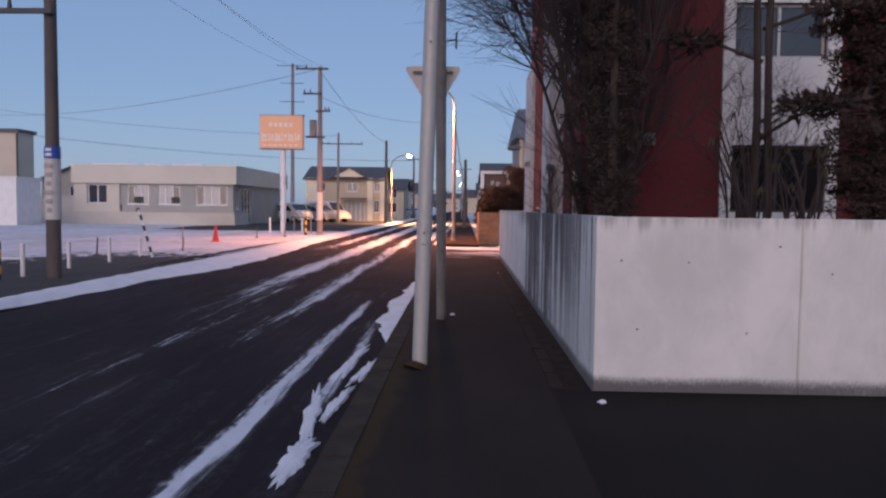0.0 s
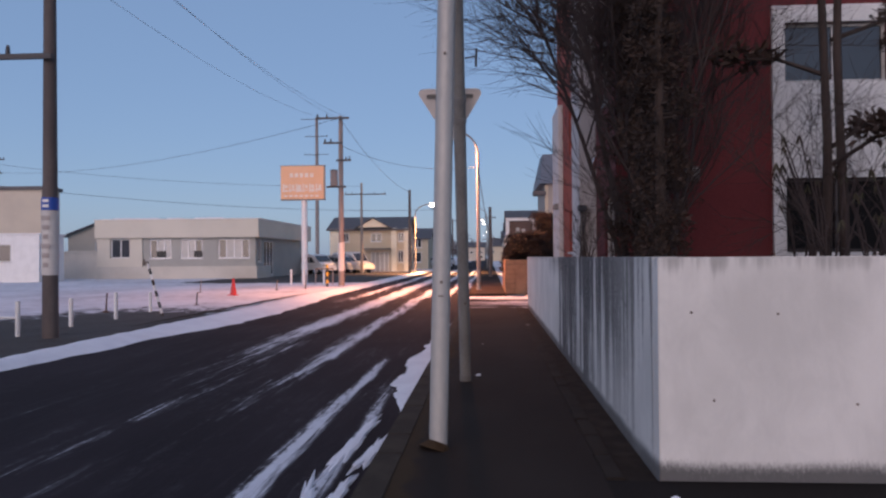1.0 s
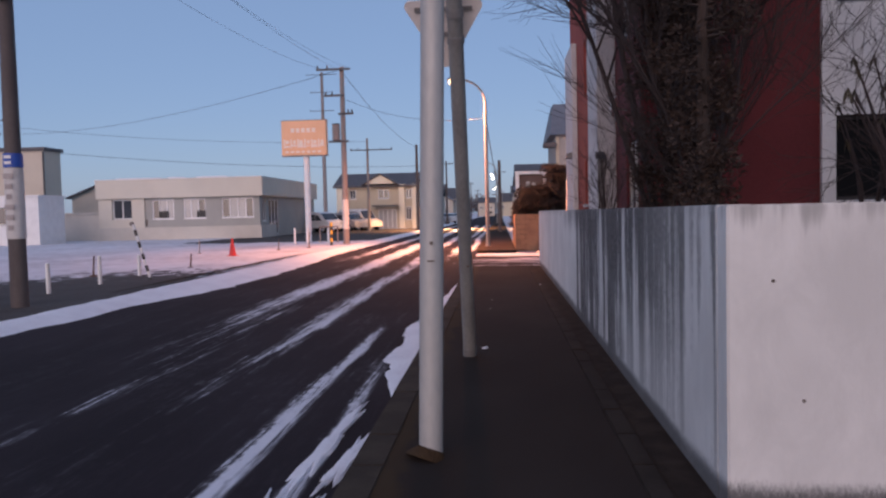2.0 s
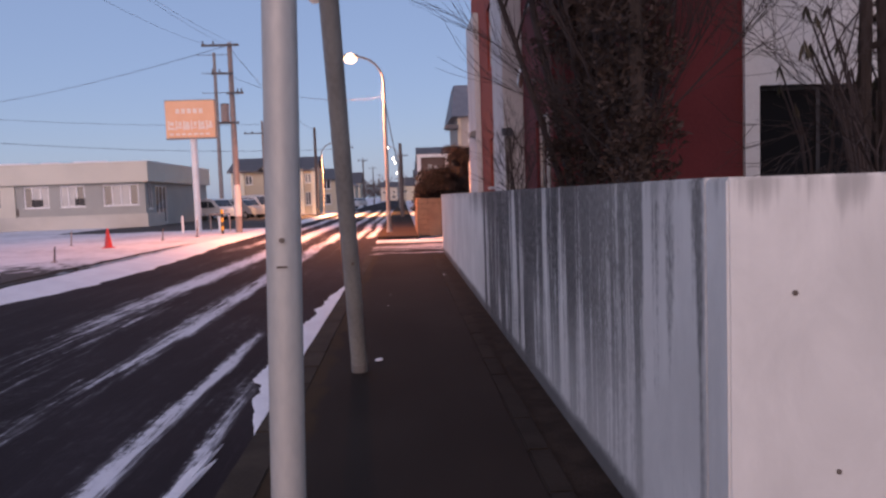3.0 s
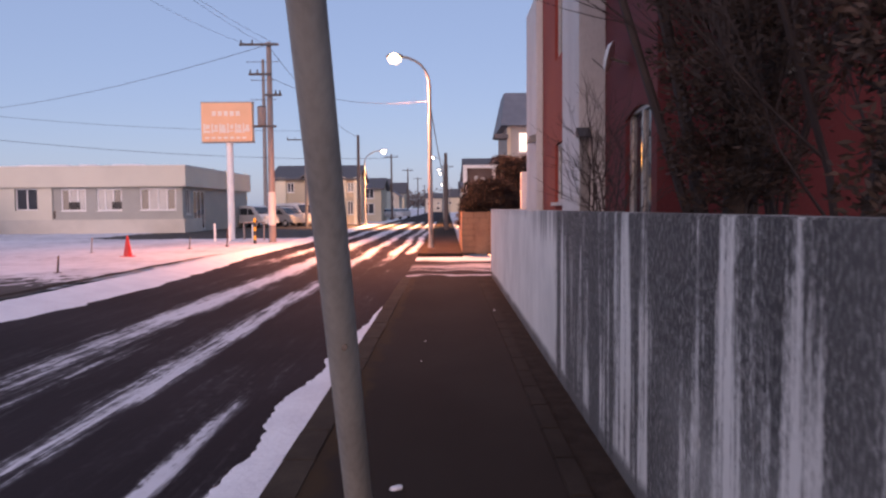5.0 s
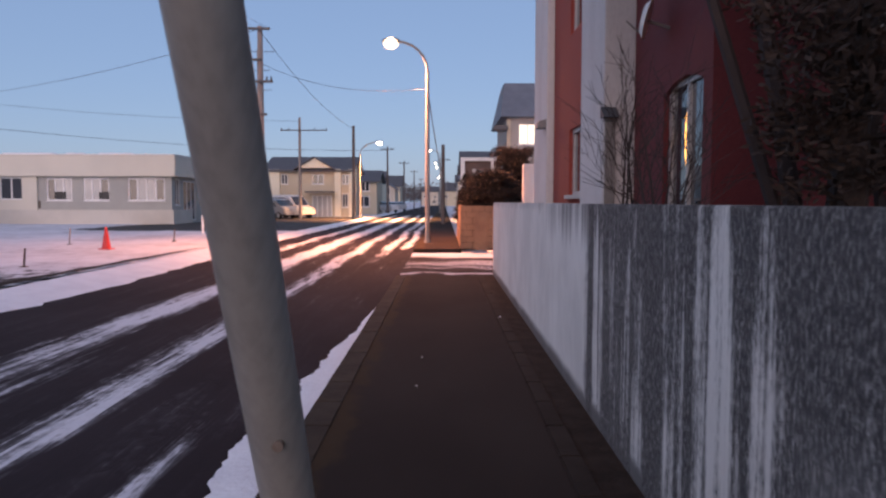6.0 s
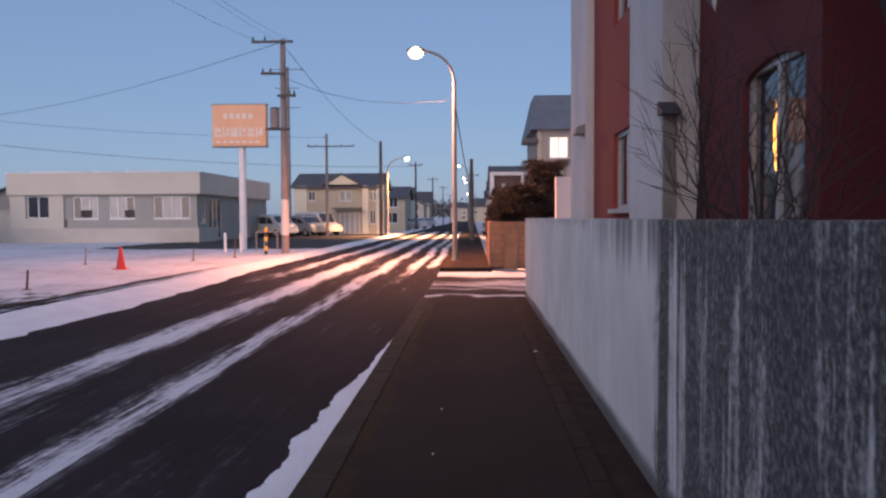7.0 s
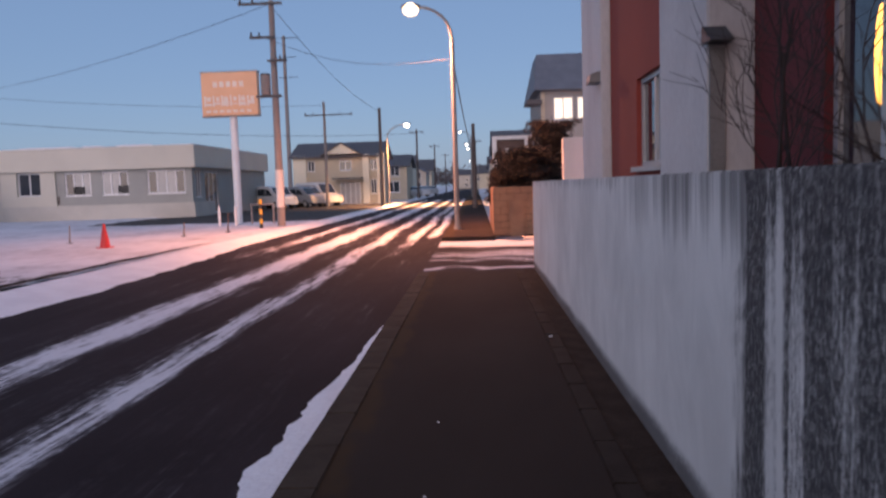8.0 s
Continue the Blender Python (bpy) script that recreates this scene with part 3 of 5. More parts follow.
bmesh.ops.create_cone(bm, cap_ends=True, segments=24, radius1=0.17, radius2=0.13, depth=0.04, matrix=Matrix.Translation((1.98, 14.72, 3.05)) @ pose(0, 0, 0, 0, -75, -20))
dish = part("dish", bm, WHITE, apt, "white satellite dish")
part("dish_arm", R(((2.0, 14.72, 3.03), (2.2, 14.75, 2.98), 0.015), ((1.96, 14.72, 2.9), (1.80, 14.66, 3.02), 0.008), n=8), GALV, dish)
part("vent_plate", B((3.3, 13.6, 2.66, 3.52, 13.649, 2.88), bevel=0.01), GALV, apt, "grey wall vent plate")
bm = bmesh.new()
bmesh.ops.create_uvsphere(bm, u_segments=14, v_segments=10, radius=1, matrix=Matrix.Translation((2.282, 14.46, 2.0)) @ Matrix.Diagonal((0.012, 0.06, 0.25, 1)))
part("amber_lamp", bm, AMBER, apt, "amber lamp glowing inside the window", smooth=True)


# ---- poles on the footway ----
pole = thing("steel_pole", "tall grey painted steel pole standing in the footway edge", "pole", (-0.25, 7.10, 0))
X, Y = -0.25, 7.10
PL = 0.023
part("shaft", R(((X - 0.05 * PL, Y, -0.05), (X + 5.6 * PL, Y + 0.23, 5.6), 0.0715, 0.070), n=32), GREY_STEEL, pole, smooth=True)
part("cap", R(((X + 5.6 * PL, Y + 0.23, 5.6), (X + 5.66 * PL, Y + 0.232, 5.66), 0.074, 0.05), n=24), GREY_STEEL, pole)
part("bolt", R(((X + 0.034, Y - 0.0, 1.27), (X + 0.034, Y - 0.028, 1.27), 0.011)), WORN, pole, "rusty bolt head")
part("bolt", R(((X + 0.07, Y + 0.06, 3.05), (X + 0.07, Y + 0.045, 3.05), 0.011)), WORN, pole, "rusty bolt head")
part("weld_mark", B((X + 0.008, Y - 0.027, 1.160, X + 0.05, Y - 0.01, 1.168)), WORN, pole, "short rusty scratch")
part("collar", R(((X - 0.02, Y - 0.02, -0.02), (X, Y, 0.04), 0.14, 0.078), n=24), MOSS, pole, "soil heaped round the foot")

LX, LY = 0.005, -0.60
bp = Vector((-0.14, 10.26, 0))


def on_pole(z):
    return bp + Vector((LX * z, LY * z, z))


sign_pole = thing("sign_pole", "leaning grey steel sign pole seen from behind the sign", "sign pole", tuple(bp))
part("shaft", R((on_pole(-0.05), on_pole(3.9), 0.064, 0.058), n=32), GREY_POLE, sign_pole, smooth=True)
part("cap", R((on_pole(3.9), on_pole(3.95), 0.060, 0.045), n=24), GREY_POLE, sign_pole)
for z in (2.76, 2.94):
    part("clamp", R((on_pole(z), on_pole(z + 0.05), 0.068, 0.068), n=24), GALV, sign_pole, "galvanised sign clamp")
tilt = Matrix.Translation(on_pole(2.84) + Vector((-0.09, 0, 0))) @ pose(0, 0, 0, math.degrees(math.atan(-LY)), math.degrees(math.atan(LX)), 0) @ Matrix.Diagonal((0.925, 0.8, 0.925, 1))
hull = []
for (u_, v_), start in zip(((-0.275, 0.19), (0.275, 0.19), (0.0, -0.287)), (210, 90, -30)):
    for a in range(7):
        ang = radians(start - a * 20)
        hull.append((u_ + 0.05 * math.cos(ang), v_ + 0.05 * math.sin(ang)))
bm = bmesh.new()
prism(bm, hull, 0.10, 0.112, "y")
bmesh.ops.transform(bm, matrix=tilt, verts=bm.verts)
part("sign_plate", bm, SIGN_BACK, sign_pole, "bare back of a downward triangular sign")
for z, w in ((-0.06, 0.13), (0.15, 0.24)):
    bm = B((-w, 0.078, z, w, 0.099, z + 0.035))
    bmesh.ops.transform(bm, matrix=tilt, verts=bm.verts)
    part("rail", bm, GALV, sign_pole, "aluminium stiffening rail")
part("bolt", R((on_pole(0.95) + Vector((0.02, -0.072, 0)), on_pole(0.95) + Vector((0.02, -0.086, 0)), 0.012)), WORN, sign_pole, "rusty bolt head")
q = on_pole(3.3)
part("bracket_rod", R(((q.x + 0.06, q.y, q.z), (q.x + 0.17, q.y, q.z + 0.02), 0.008), n=8), DARK_METAL, sign_pole)
part("loose_cable", R(((q.x + 0.17, q.y, q.z + 0.09), (q.x + 0.165, q.y, q.z - 0.08), 0.011), n=8), CABLE, sign_pole, "short loose cable end")
part("base_sleeve", R((on_pole(-0.03), on_pole(0.10), 0.069, 0.068), n=32), GALV, sign_pole, "pale sleeve at the foot")

# crushed litter and stones on the footway
for x_, y_, s_ in ((0.007, 10.631, 0.035), (1.25, 5.88, 0.036), (0.03, 15.1, 0.010), (0.02, 14.0, 0.009), (0.95, 17.6, 0.02)):
    bm = bmesh.new()
    bmesh.ops.create_icosphere(bm, subdivisions=2, radius=s_, matrix=Matrix.Translation((x_, y_, s_ * 0.3)) @ Matrix.Diagonal((1, 0.7, 0.42, 1)))
    for v in bm.verts:
        v.co += Vector((1, 1, 0.5)) * s_ * 0.5 * noise.noise(v.co * 60)
    solid("ice_lump", bm, SNOW, "small lump of dirty ice on the asphalt", "ice", at=(x_, y_, 0), group="ice lumps")


# ---- across the street ----
def utility_pole(name, x, y, h, r, label, material=CONCRETE, arms=(), wrap=None, group="utility poles", turn=0.0):
    """Tapered pole with steps, crossarms and insulators. arms: (height, reach to one side, reach to the other)."""
    p = thing(name, label, "utility pole", (x, y, 0), group)
    part("shaft", R(((x, y, -0.3), (x, y, h), r, r * 0.66), n=20), material, p, smooth=True)
    for z, a, b in arms:
        arm = part("crossarm", B((x - a, y - r - 0.09, z - 0.05, x + b, y - r - 0.01, z + 0.05)), DARK_METAL, p)
        for u in ([-a + 0.08, -a * 0.55] if a > 0.5 else []) + ([b * 0.55, b - 0.08] if b > 0.5 else []):
            bm = R(((x + u, y - r - 0.05, z + 0.05), (x + u, y - r - 0.05, z + 0.22), 0.05, 0.03), n=8)
            part("insulator", bm, DARK_METAL, arm)
    if wrap:
        z0, z1 = wrap
        rr = r + 0.006
        part("wrap", R(((x, y, z0), (x, y, z1), rr, rr), n=24), OFFWHITE, p, "pale wrapped notice band")
    return p


ul = utility_pole("utility_pole", -8.3, 15.4, 9.0, 0.15, "brown concrete utility pole with blue plate and pale notice band", BROWN_POLE,
                  [(5.35, 1.3, 0.15)], (1.17, 2.41))
plate = part("plate", R(((-8.3, 15.4, 2.42), (-8.3, 15.4, 2.66), 0.158, 0.158), n=24), BLUE, ul, "blue enamelled plate")
for i, z in enumerate((1.32, 1.5, 1.68, 1.86, 2.04, 2.22)):
    w = 0.05 + 0.02 * (i % 3)
    part("print_bar", B((-8.3 - w, 15.4 - 0.162, z, -8.3 + w, 15.4 - 0.154, z + 0.09)), FADED, ul, "faded print bar")
for z in (2.47, 2.57):
    part("print_bar", B((-8.36, 15.4 - 0.165, z, -8.24, 15.4 - 0.157, z + 0.05)), WHITE, ul, "white print bar")

pf = utility_pole("utility_pole", -7.9, 42.1, 9.2, 0.17, "grey concrete utility pole carrying a transformer", CONCRETE,
                  [(9.05, 1.3, 0.5), (7.7, 0.9, 0.15), (6.75, 0.2, 0.6)], (0.75, 2.3))
tr = part("transformer", R(((-8.26, 42.0, 5.4), (-8.26, 42.0, 6.2), 0.2, 0.2), n=20), CONCRETE, pf, "grey drum transformer", smooth=True)
part("lid", R(((-8.26, 42.0, 6.2), (-8.26, 42.0, 6.26), 0.215, 0.17), n=20), DARK_METAL, tr)
part("bracket", B((-8.65, 41.9, 5.28, -7.6, 42.02, 5.38)), DARK_METAL, pf)
utility_pole("utility_pole", -12.2, 74.0, 8.7, 0.15, "thin utility pole with one crossarm near the houses", CONCRETE, [(7.6, 1.6, 2.4)])
utility_pole("utility_pole", -7.2, 71.0, 7.7, 0.17, "plain brown pole beside the beige house", BROWN_POLE)
utility_pole("transmission_pole", -34.0, 150.0, 29.5, 0.42, "far tall steel transmission pole with crossarms", CONCRETE, [(29.0, 3.0, 3.0), (25.6, 2.2, 2.2), (22.0, 2.4, 2.4)])
utility_pole("utility_pole", -47.5, 72.0, 11.5, 0.22, "far concrete utility pole above a warehouse", CONCRETE, [(11.2, 0.9, 0.9), (9.9, 0.6, 0.6)])
for x_, y_, h_ in ((-6.9, 105, 8.5), (-6.6, 140, 8.5), (-6.8, 190, 9), (0.2, 58.0, 5.2), (0.3, 120, 8.0), (-6.9, 250, 9)):
    utility_pole("utility_pole", x_, y_, h_, 0.16, "far pole along the street", BROWN_POLE, [(h_ - 0.4, 0.9, 0.9)] if h_ > 6 else [])


def wire(a, b, sag, r=0.008, name="overhead_wire"):
    bm = bmesh.new()
    a, b = Vector(a), Vector(b)
    n = 18
    r *= 0.7
    tube(bm, [a.lerp(b, i / n) - Vector((0, 0, 4 * sag * (i / n) * (1 - i / n))) for i in range(n + 1)], r, 5)
    return solid(name, bm, CABLE, "thin black overhead wire between poles", "wire", at=tuple(a), group="overhead wires")


wire((-8.3, 15.3, 8.7), (-7.9, 42.0, 9.0), 0.5)
wire((-9.2, 15.3, 8.0), (-8.9, 42.0, 9.1), 0.55)
wire((-7.9, 15.3, 8.2), (-7.5, 42.0, 9.1), 0.5)
wire((-8.3, -30, 9.2), (-8.3, 15.3, 8.7), 0.7)
wire((-7.9, 42.1, 9.0), (-7.2, 71, 7.5), 0.6, 0.018)
wire((-7.9, 42.1, 7.6), (-0.4, 35.4, 5.5), 0.5, 0.013)
wire((-7.9, 42.1, 9.1), (-47.5, 72.0, 10), 1.0, 0.018)
wire((-47.5, 72, 8.7), (-6.9, 105, 8.0), 0.9, 0.03)
wire((-47.5, 72, 10.8), (-12.2, 74, 8.4), 0.6, 0.02)
wire((-0.30, 35.4, 5.2), (0.2, 58.0, 3.0), 0.3, 0.03)


# street lamps
def street_lamp(x, y, h, reach, glow, label, lens=0.17, side=-1):
    p = thing("street_lamp", label, "street lamp", (x, y, 0), "street lamps")
    part("post", R(((x, y, -0.1), (x + 0.0, y, h), 0.095, 0.062), n=16), LAMP_STEEL, p, smooth=True)
    arc = [(x, y, h)] + [(x + side * reach * (1 - math.cos(radians(a))) * 0.9, y, h + 1.05 * math.sin(radians(a))) for a in (15, 30, 45, 60, 75, 88)]
    bm = bmesh.new()
    tube(bm, arc, 0.045, 10)
    part("arm", bm, LAMP_STEEL, p, smooth=True)
    ex, ez = arc[-1][0], arc[-1][2]
    bm = bmesh.new()
    bmesh.ops.create_uvsphere(bm, u_segments=20, v_segments=10, radius=1, matrix=Matrix.Translation((ex + side * 0.25, y, ez + 0.03)) @ Matrix.Diagonal((0.33, 0.16, 0.11, 1)))
    head = part("head", bm, LAMP_STEEL, p, smooth=True)
    bm = bmesh.new()
    bmesh.ops.create_uvsphere(bm, u_segments=20, v_segments=10, radius=1, matrix=Matrix.Translation((ex + side * 0.26, y, ez - 0.06)) @ Matrix.Diagonal((lens * 1.15, lens, lens * 0.9, 1)))
    part("lens", bm, glow, head, "glowing sodium lamp bowl", smooth=True)
    part("base_plate", R(((x, y, -0.02), (x, y, 0.12), 0.13, 0.11), n=16), LAMP_STEEL, p)
    return p


street_lamp(-0.345, 35.4, 6.1, 1.2, LAMP_GLOW, "tall grey street lamp with curved arm, lit orange", 0.23)
street_lamp(-7.0, 74.0, 5.55, 1.65, FAR_GLOW, "far street lamp lit over the road", 0.19, 1)
for x_, y_, h_ in ((-0.2, 105, 7.0), (0.3, 125, 6.5), (0.3, 150, 7.0), (0.8, 170, 6.0), (0.2, 200, 6.5)):
    street_lamp(x_, y_, h_, 1.2, FAR_GLOW, "far street lamp lit over the footway", 0.13)

# orange roadside sign
sb = thing("roadside_sign", "orange box sign with white bars on a white post", "sign", (-10.65, 45.2, 0))
part("post", R(((-10.72, 45.3, -0.1), (-10.72, 45.3, 5.0), 0.17, 0.17), n=20), WHITE, sb, smooth=True)
SX0, SX1, SY, SZ0, SZ1 = -12.05, -9.48, 45.0, 4.92, 6.86
part("box", B((SX0, SY, SZ0, SX1, SY + 0.45, SZ1), bevel=0.03), ORANGE, sb, "orange sign box")
for z0_, z1_ in ((SZ0 - 0.05, SZ0 - 0.001), (SZ1 + 0.001, SZ1 + 0.05)):
    part("rim", B((SX0 - 0.04, SY + 0.05, z0_, SX1 + 0.04, SY + 0.4, z1_)), GALV, sb)
for i in range(6):
    a = SX0 + 0.12 + i * 0.395
    bm = B((a, SY - 0.02, SZ0 + 0.42, a + 0.08, SY - 0.004, SZ0 + 0.90),
           (a + 0.09, SY - 0.02, SZ0 + 0.44 + 0.06 * (i % 2), a + 0.34, SY - 0.004, SZ0 + 0.55 + 0.05 * (i % 3)),
           (a + 0.11 + 0.05 * (i % 2), SY - 0.02, SZ0 + 0.64, a + 0.31, SY - 0.004, SZ0 + 0.84))
    part("large_mark", bm, SIGN_WHITE, sb, "white printed bar")
for i in range(5):
    a = SX0 + 0.55 + i * 0.3
    part("small_mark", B((a, SY - 0.02, SZ0 + 1.28, a + 0.2, SY - 0.004, SZ0 + 1.52)), SIGN_WHITE, sb, "pale printed bar")
for i in range(7):
    a = SX0 + 0.2 + i * 0.31
    part("fine_mark", B((a, SY - 0.02, SZ0 + 0.14, a + 0.2, SY - 0.004, SZ0 + 0.24)), SIGN_WHITE, sb, "fine pale bar")

# bollards, guards, cone, stakes
for x_, y_, h_ in ((-11.15, 43.9, 0.8), (-10.45, 44.0, 0.8), (-9.2, 43.6, 0.75)):
    b_ = thing("bollard", "short white steel bollard by the sign", "bollard", (x_, y_, -0.05), "bollards by the sign")
    part("post", R(((x_, y_, -0.1), (x_, y_, h_), 0.06, 0.06), n=14), WHITE, b_, smooth=True)
    part("cap", R(((x_, y_, h_), (x_, y_, h_ + 0.03), 0.06, 0.03), n=14), WHITE, b_)
r_ = thing("guard_rail", "low steel rail across the yard entrance", "rail", (-9.9, 44.6, -0.05))
for x_ in (-9.9, -8.9):
    part("post", R(((x_, 44.6, -0.1), (x_, 44.6, 0.85), 0.04), n=10), CONCRETE, r_)
part("bar", R(((-9.95, 44.6, 0.85), (-8.85, 44.6, 0.85), 0.04), n=10), CONCRETE, r_)
for gx, gy, n_ in ((-8.45, 41.0, 6), (-9.18, 14.9, 5)):
    g_ = thing("striped_guard", "yellow and black striped guard tube", "guard post", (gx, gy, -0.05), "striped guards")
    for i in range(n_):
        z = -0.08 + (1.2 / 6) * i * (1 if n_ == 6 else 0.8)
        part("stripe", R(((gx, gy, z), (gx, gy, z + (0.2 if n_ == 6 else 0.16)), 0.07), n=14), YELLOW if i % 2 else BLACK, g_, "yellow band" if i % 2 else "black band")

cx, cy = -10.35, 31.8
cone = thing("traffic_cone", "red traffic cone standing on the snowy lot", "traffic cone", (cx, cy, -0.03))
part("base", B((cx - 0.19, cy - 0.19, -0.05, cx + 0.19, cy + 0.19, -0.01), bevel=0.012), CONE_RED, cone)
bm = bmesh.new()
rod(bm, (cx, cy, -0.01), (cx, cy, 0.64), 0.14, 0.035, 24)
rod(bm, (cx, cy, 0.64), (cx, cy, 0.67), 0.035, 0.025, 24)
part("body", bm, CONE_RED, cone, smooth=True)

mk = thing("leaning_marker", "leaning black and white snow marker with a round reflector", "marker pole", (-8.4, 20.65, -0.03))
p0, p1 = Vector((-8.38, 20.65, -0.1)), Vector((-8.80, 20.65, 1.36))
for i in range(10):
    a, b = p0.lerp(p1, i / 10), p0.lerp(p1, (i + 1) / 10)
    part("stripe", R((a, b, 0.035), n=12), WHITE if i % 2 else BLACK, mk, "white band" if i % 2 else "black band")
part("reflector", R((p1 + Vector((-0.02, -0.03, 0)), p1 + Vector((-0.02, 0.02, 0)), 0.05), n=20), WORN, mk, "dull round reflector")

fence = thing("pipe_fence", "white pipe rail ending beside the bare verge", "fence", (-9.05, 15.55, -0.05))
fp = [(-9.05, 15.55), (-12.2, 15.4), (-15.0, 15.0)]
for x_, y_ in fp:
    part("post", R(((x_, y_, -0.1), (x_, y_, 0.66), 0.045), n=12), WHITE, fence)
for (a, b), (c_, d_) in zip(fp, fp[1:]):
    part("rail", R(((a, b, 0.34), (c_, d_, 0.34), 0.028), n=10), WHITE, fence)
for x_, y_, h_ in ((-9.26, 17.8, 0.58), (-9.23, 19.8, 0.62), (-9.42, 22.15, 0.52)):
    b_ = thing("marker_post", "short white steel post on the bare verge", "post", (x_, y_, -0.05), "posts on the verge")
    part("shaft", R(((x_, y_, -0.1), (x_, y_, h_), 0.045), n=12), WHITE, b_, smooth=True)
    part("cap", R(((x_, y_, h_), (x_, y_, h_ + 0.025), 0.045, 0.02), n=12), WHITE, b_)
for x_, y_, h_, m_ in ((-10.9, 22.5, 0.5, BROWN_PANEL), (-9.3, 25.2, 0.4, BROWN_PANEL), (-9.9, 36.5, 0.45, WORN), (-12.6, 34.0, 0.55, CONCRETE), (-9.0, 38.5, 0.7, BROWN_PANEL)):
    bm = R(((x_, y_, -0.1), (x_ + 0.04, y_, h_), 0.028, 0.022), n=8)
    box(bm, x_ - 0.07, y_ - 0.07, -0.08, x_ + 0.07, y_ + 0.07, -0.01)
    solid("stake", bm, m_, "short stake standing in the snow", "stake", at=(x_, y_, -0.05), group="stakes in the lot")


# ---- low office ----
office = thing("office_building", "low office with beige fascia and grey green window band", "building", (-24, 58, 0))
FX0, FX1, FY, FD = -30.2, -17.4, 58.0, 17.0
wins = [(-29.15, -27.6, 1.55, 3.05), (-26.05, -24.35, 1.5, 3.0), (-23.6, -21.9, 1.5, 3.0), (-20.65, -18.2, 1.5, 3.0)]
bm = bmesh.new()
pierced(bm, "y", FY + 0.35, FY + 0.6, -26.6, FX1 - 0.35, 0.9, 3.1, wins[1:])
part("front_wall", bm, OFFICE_LOW, office, "grey green window band")
bm = bmesh.new()
pierced(bm, "y", FY + 0.2, FY + 0.6, FX0, -26.6, 0.9, 3.1, wins[:1])
part("front_wall", bm, OFFICE_TOP, office, "plain beige wall")
part("plinth", B((FX0, FY + 0.2, -0.2, FX1 - 0.2, FY + 0.6, 0.9), (FX1 - 0.6, FY + 0.601, -0.2, FX1 - 0.2, FY + 4, 0.9)), OFFICE_BASE, office, "pale concrete plinth")
part("fascia", B((FX0 - 0.1, FY, 3.1, FX1, FY + FD, 4.5), bevel=0.03), OFFICE_TOP, office, "deep beige fascia")
part("coping", B((FX0 - 0.13, FY - 0.03, 4.5, FX1 + 0.03, FY + FD + 0.03, 4.56)), WHITE, office)
bm = bmesh.new()
side = [(FY + 1.0, FY + 1.9, 1.2, 3.0), (FY + 2.6, FY + 5.2, 0.1, 2.9)]
pierced(bm, "x", FX1 - 0.6, FX1 - 0.35, FY + 0.6, FY + FD, -0.2, 3.1, side)
part("side_wall", bm, OFFICE_LOW, office)
part("back_wall", B((FX0, FY + 0.6, -0.2, FX0 + 0.25, FY + FD, 3.1), (FX0 + 0.25, FY + FD - 0.25, -0.2, FX1 - 0.6, FY + FD, 3.1)), OFFICE_LOW, office)
part("room_floor", B((FX0 + 0.25, FY + 0.6, 0.2, FX1 - 0.6, FY + FD - 0.25, 0.3)), BROWN_PANEL, office)
for i, (a, b, c_, d_) in enumerate(wins):
    window(office, "y", FY + 0.35, a, b, c_, d_, 1, ([GLASS, GLASS], [GLASS, BLIND_GLASS, BLIND_GLASS], [BLIND_GLASS, BLIND_GLASS, GLASS], [GLASS, BLIND_GLASS, BLIND_GLASS, GLASS])[i], WHITE, (1, 2, 2, 3)[i], trim=0.09)
window(office, "x", FX1 - 0.35, FY + 1.0, FY + 1.9, 1.2, 3.0, -1, GLASS, WHITE, 1, trim=0.08)
window(office, "x", FX1 - 0.35, FY + 2.6, FY + 5.2, 0.1, 2.9, -1, GLASS, WHITE, 2, name="entrance", trim=0.08, sill=False)
for a, b in ((-28.7, -25.3), (-24.6, -23.4), (-22.4, -20.2)):
    part("snow_cap", B((a, FY + 0.02, 4.56, b, FY + 0.5, 4.63), bevel=0.025), SNOW, office, "thin snow left on the parapet")
for x_ in (-25.55, -22.6):
    part("dark_monitor", B((x_, FY + 0.40, 1.6, x_ + 0.75, FY + 0.425, 2.1)), BLACK, office, "dark object behind the pane")
part("notice", B((-26.9, FY + 0.31, 1.0, -26.45, FY + 0.349, 1.5)), WORN, office, "small brown wall box")
solid("low_annex", B((-37.0, 59.0, -0.2, -30.35, 66.0, 2.0), (-37.2, 58.9, 2.0, -30.35, 66.2, 2.14)), OFFICE_BASE, "low grey annex with flat roof beside the office", "annex", at=(-34, 59, 0))


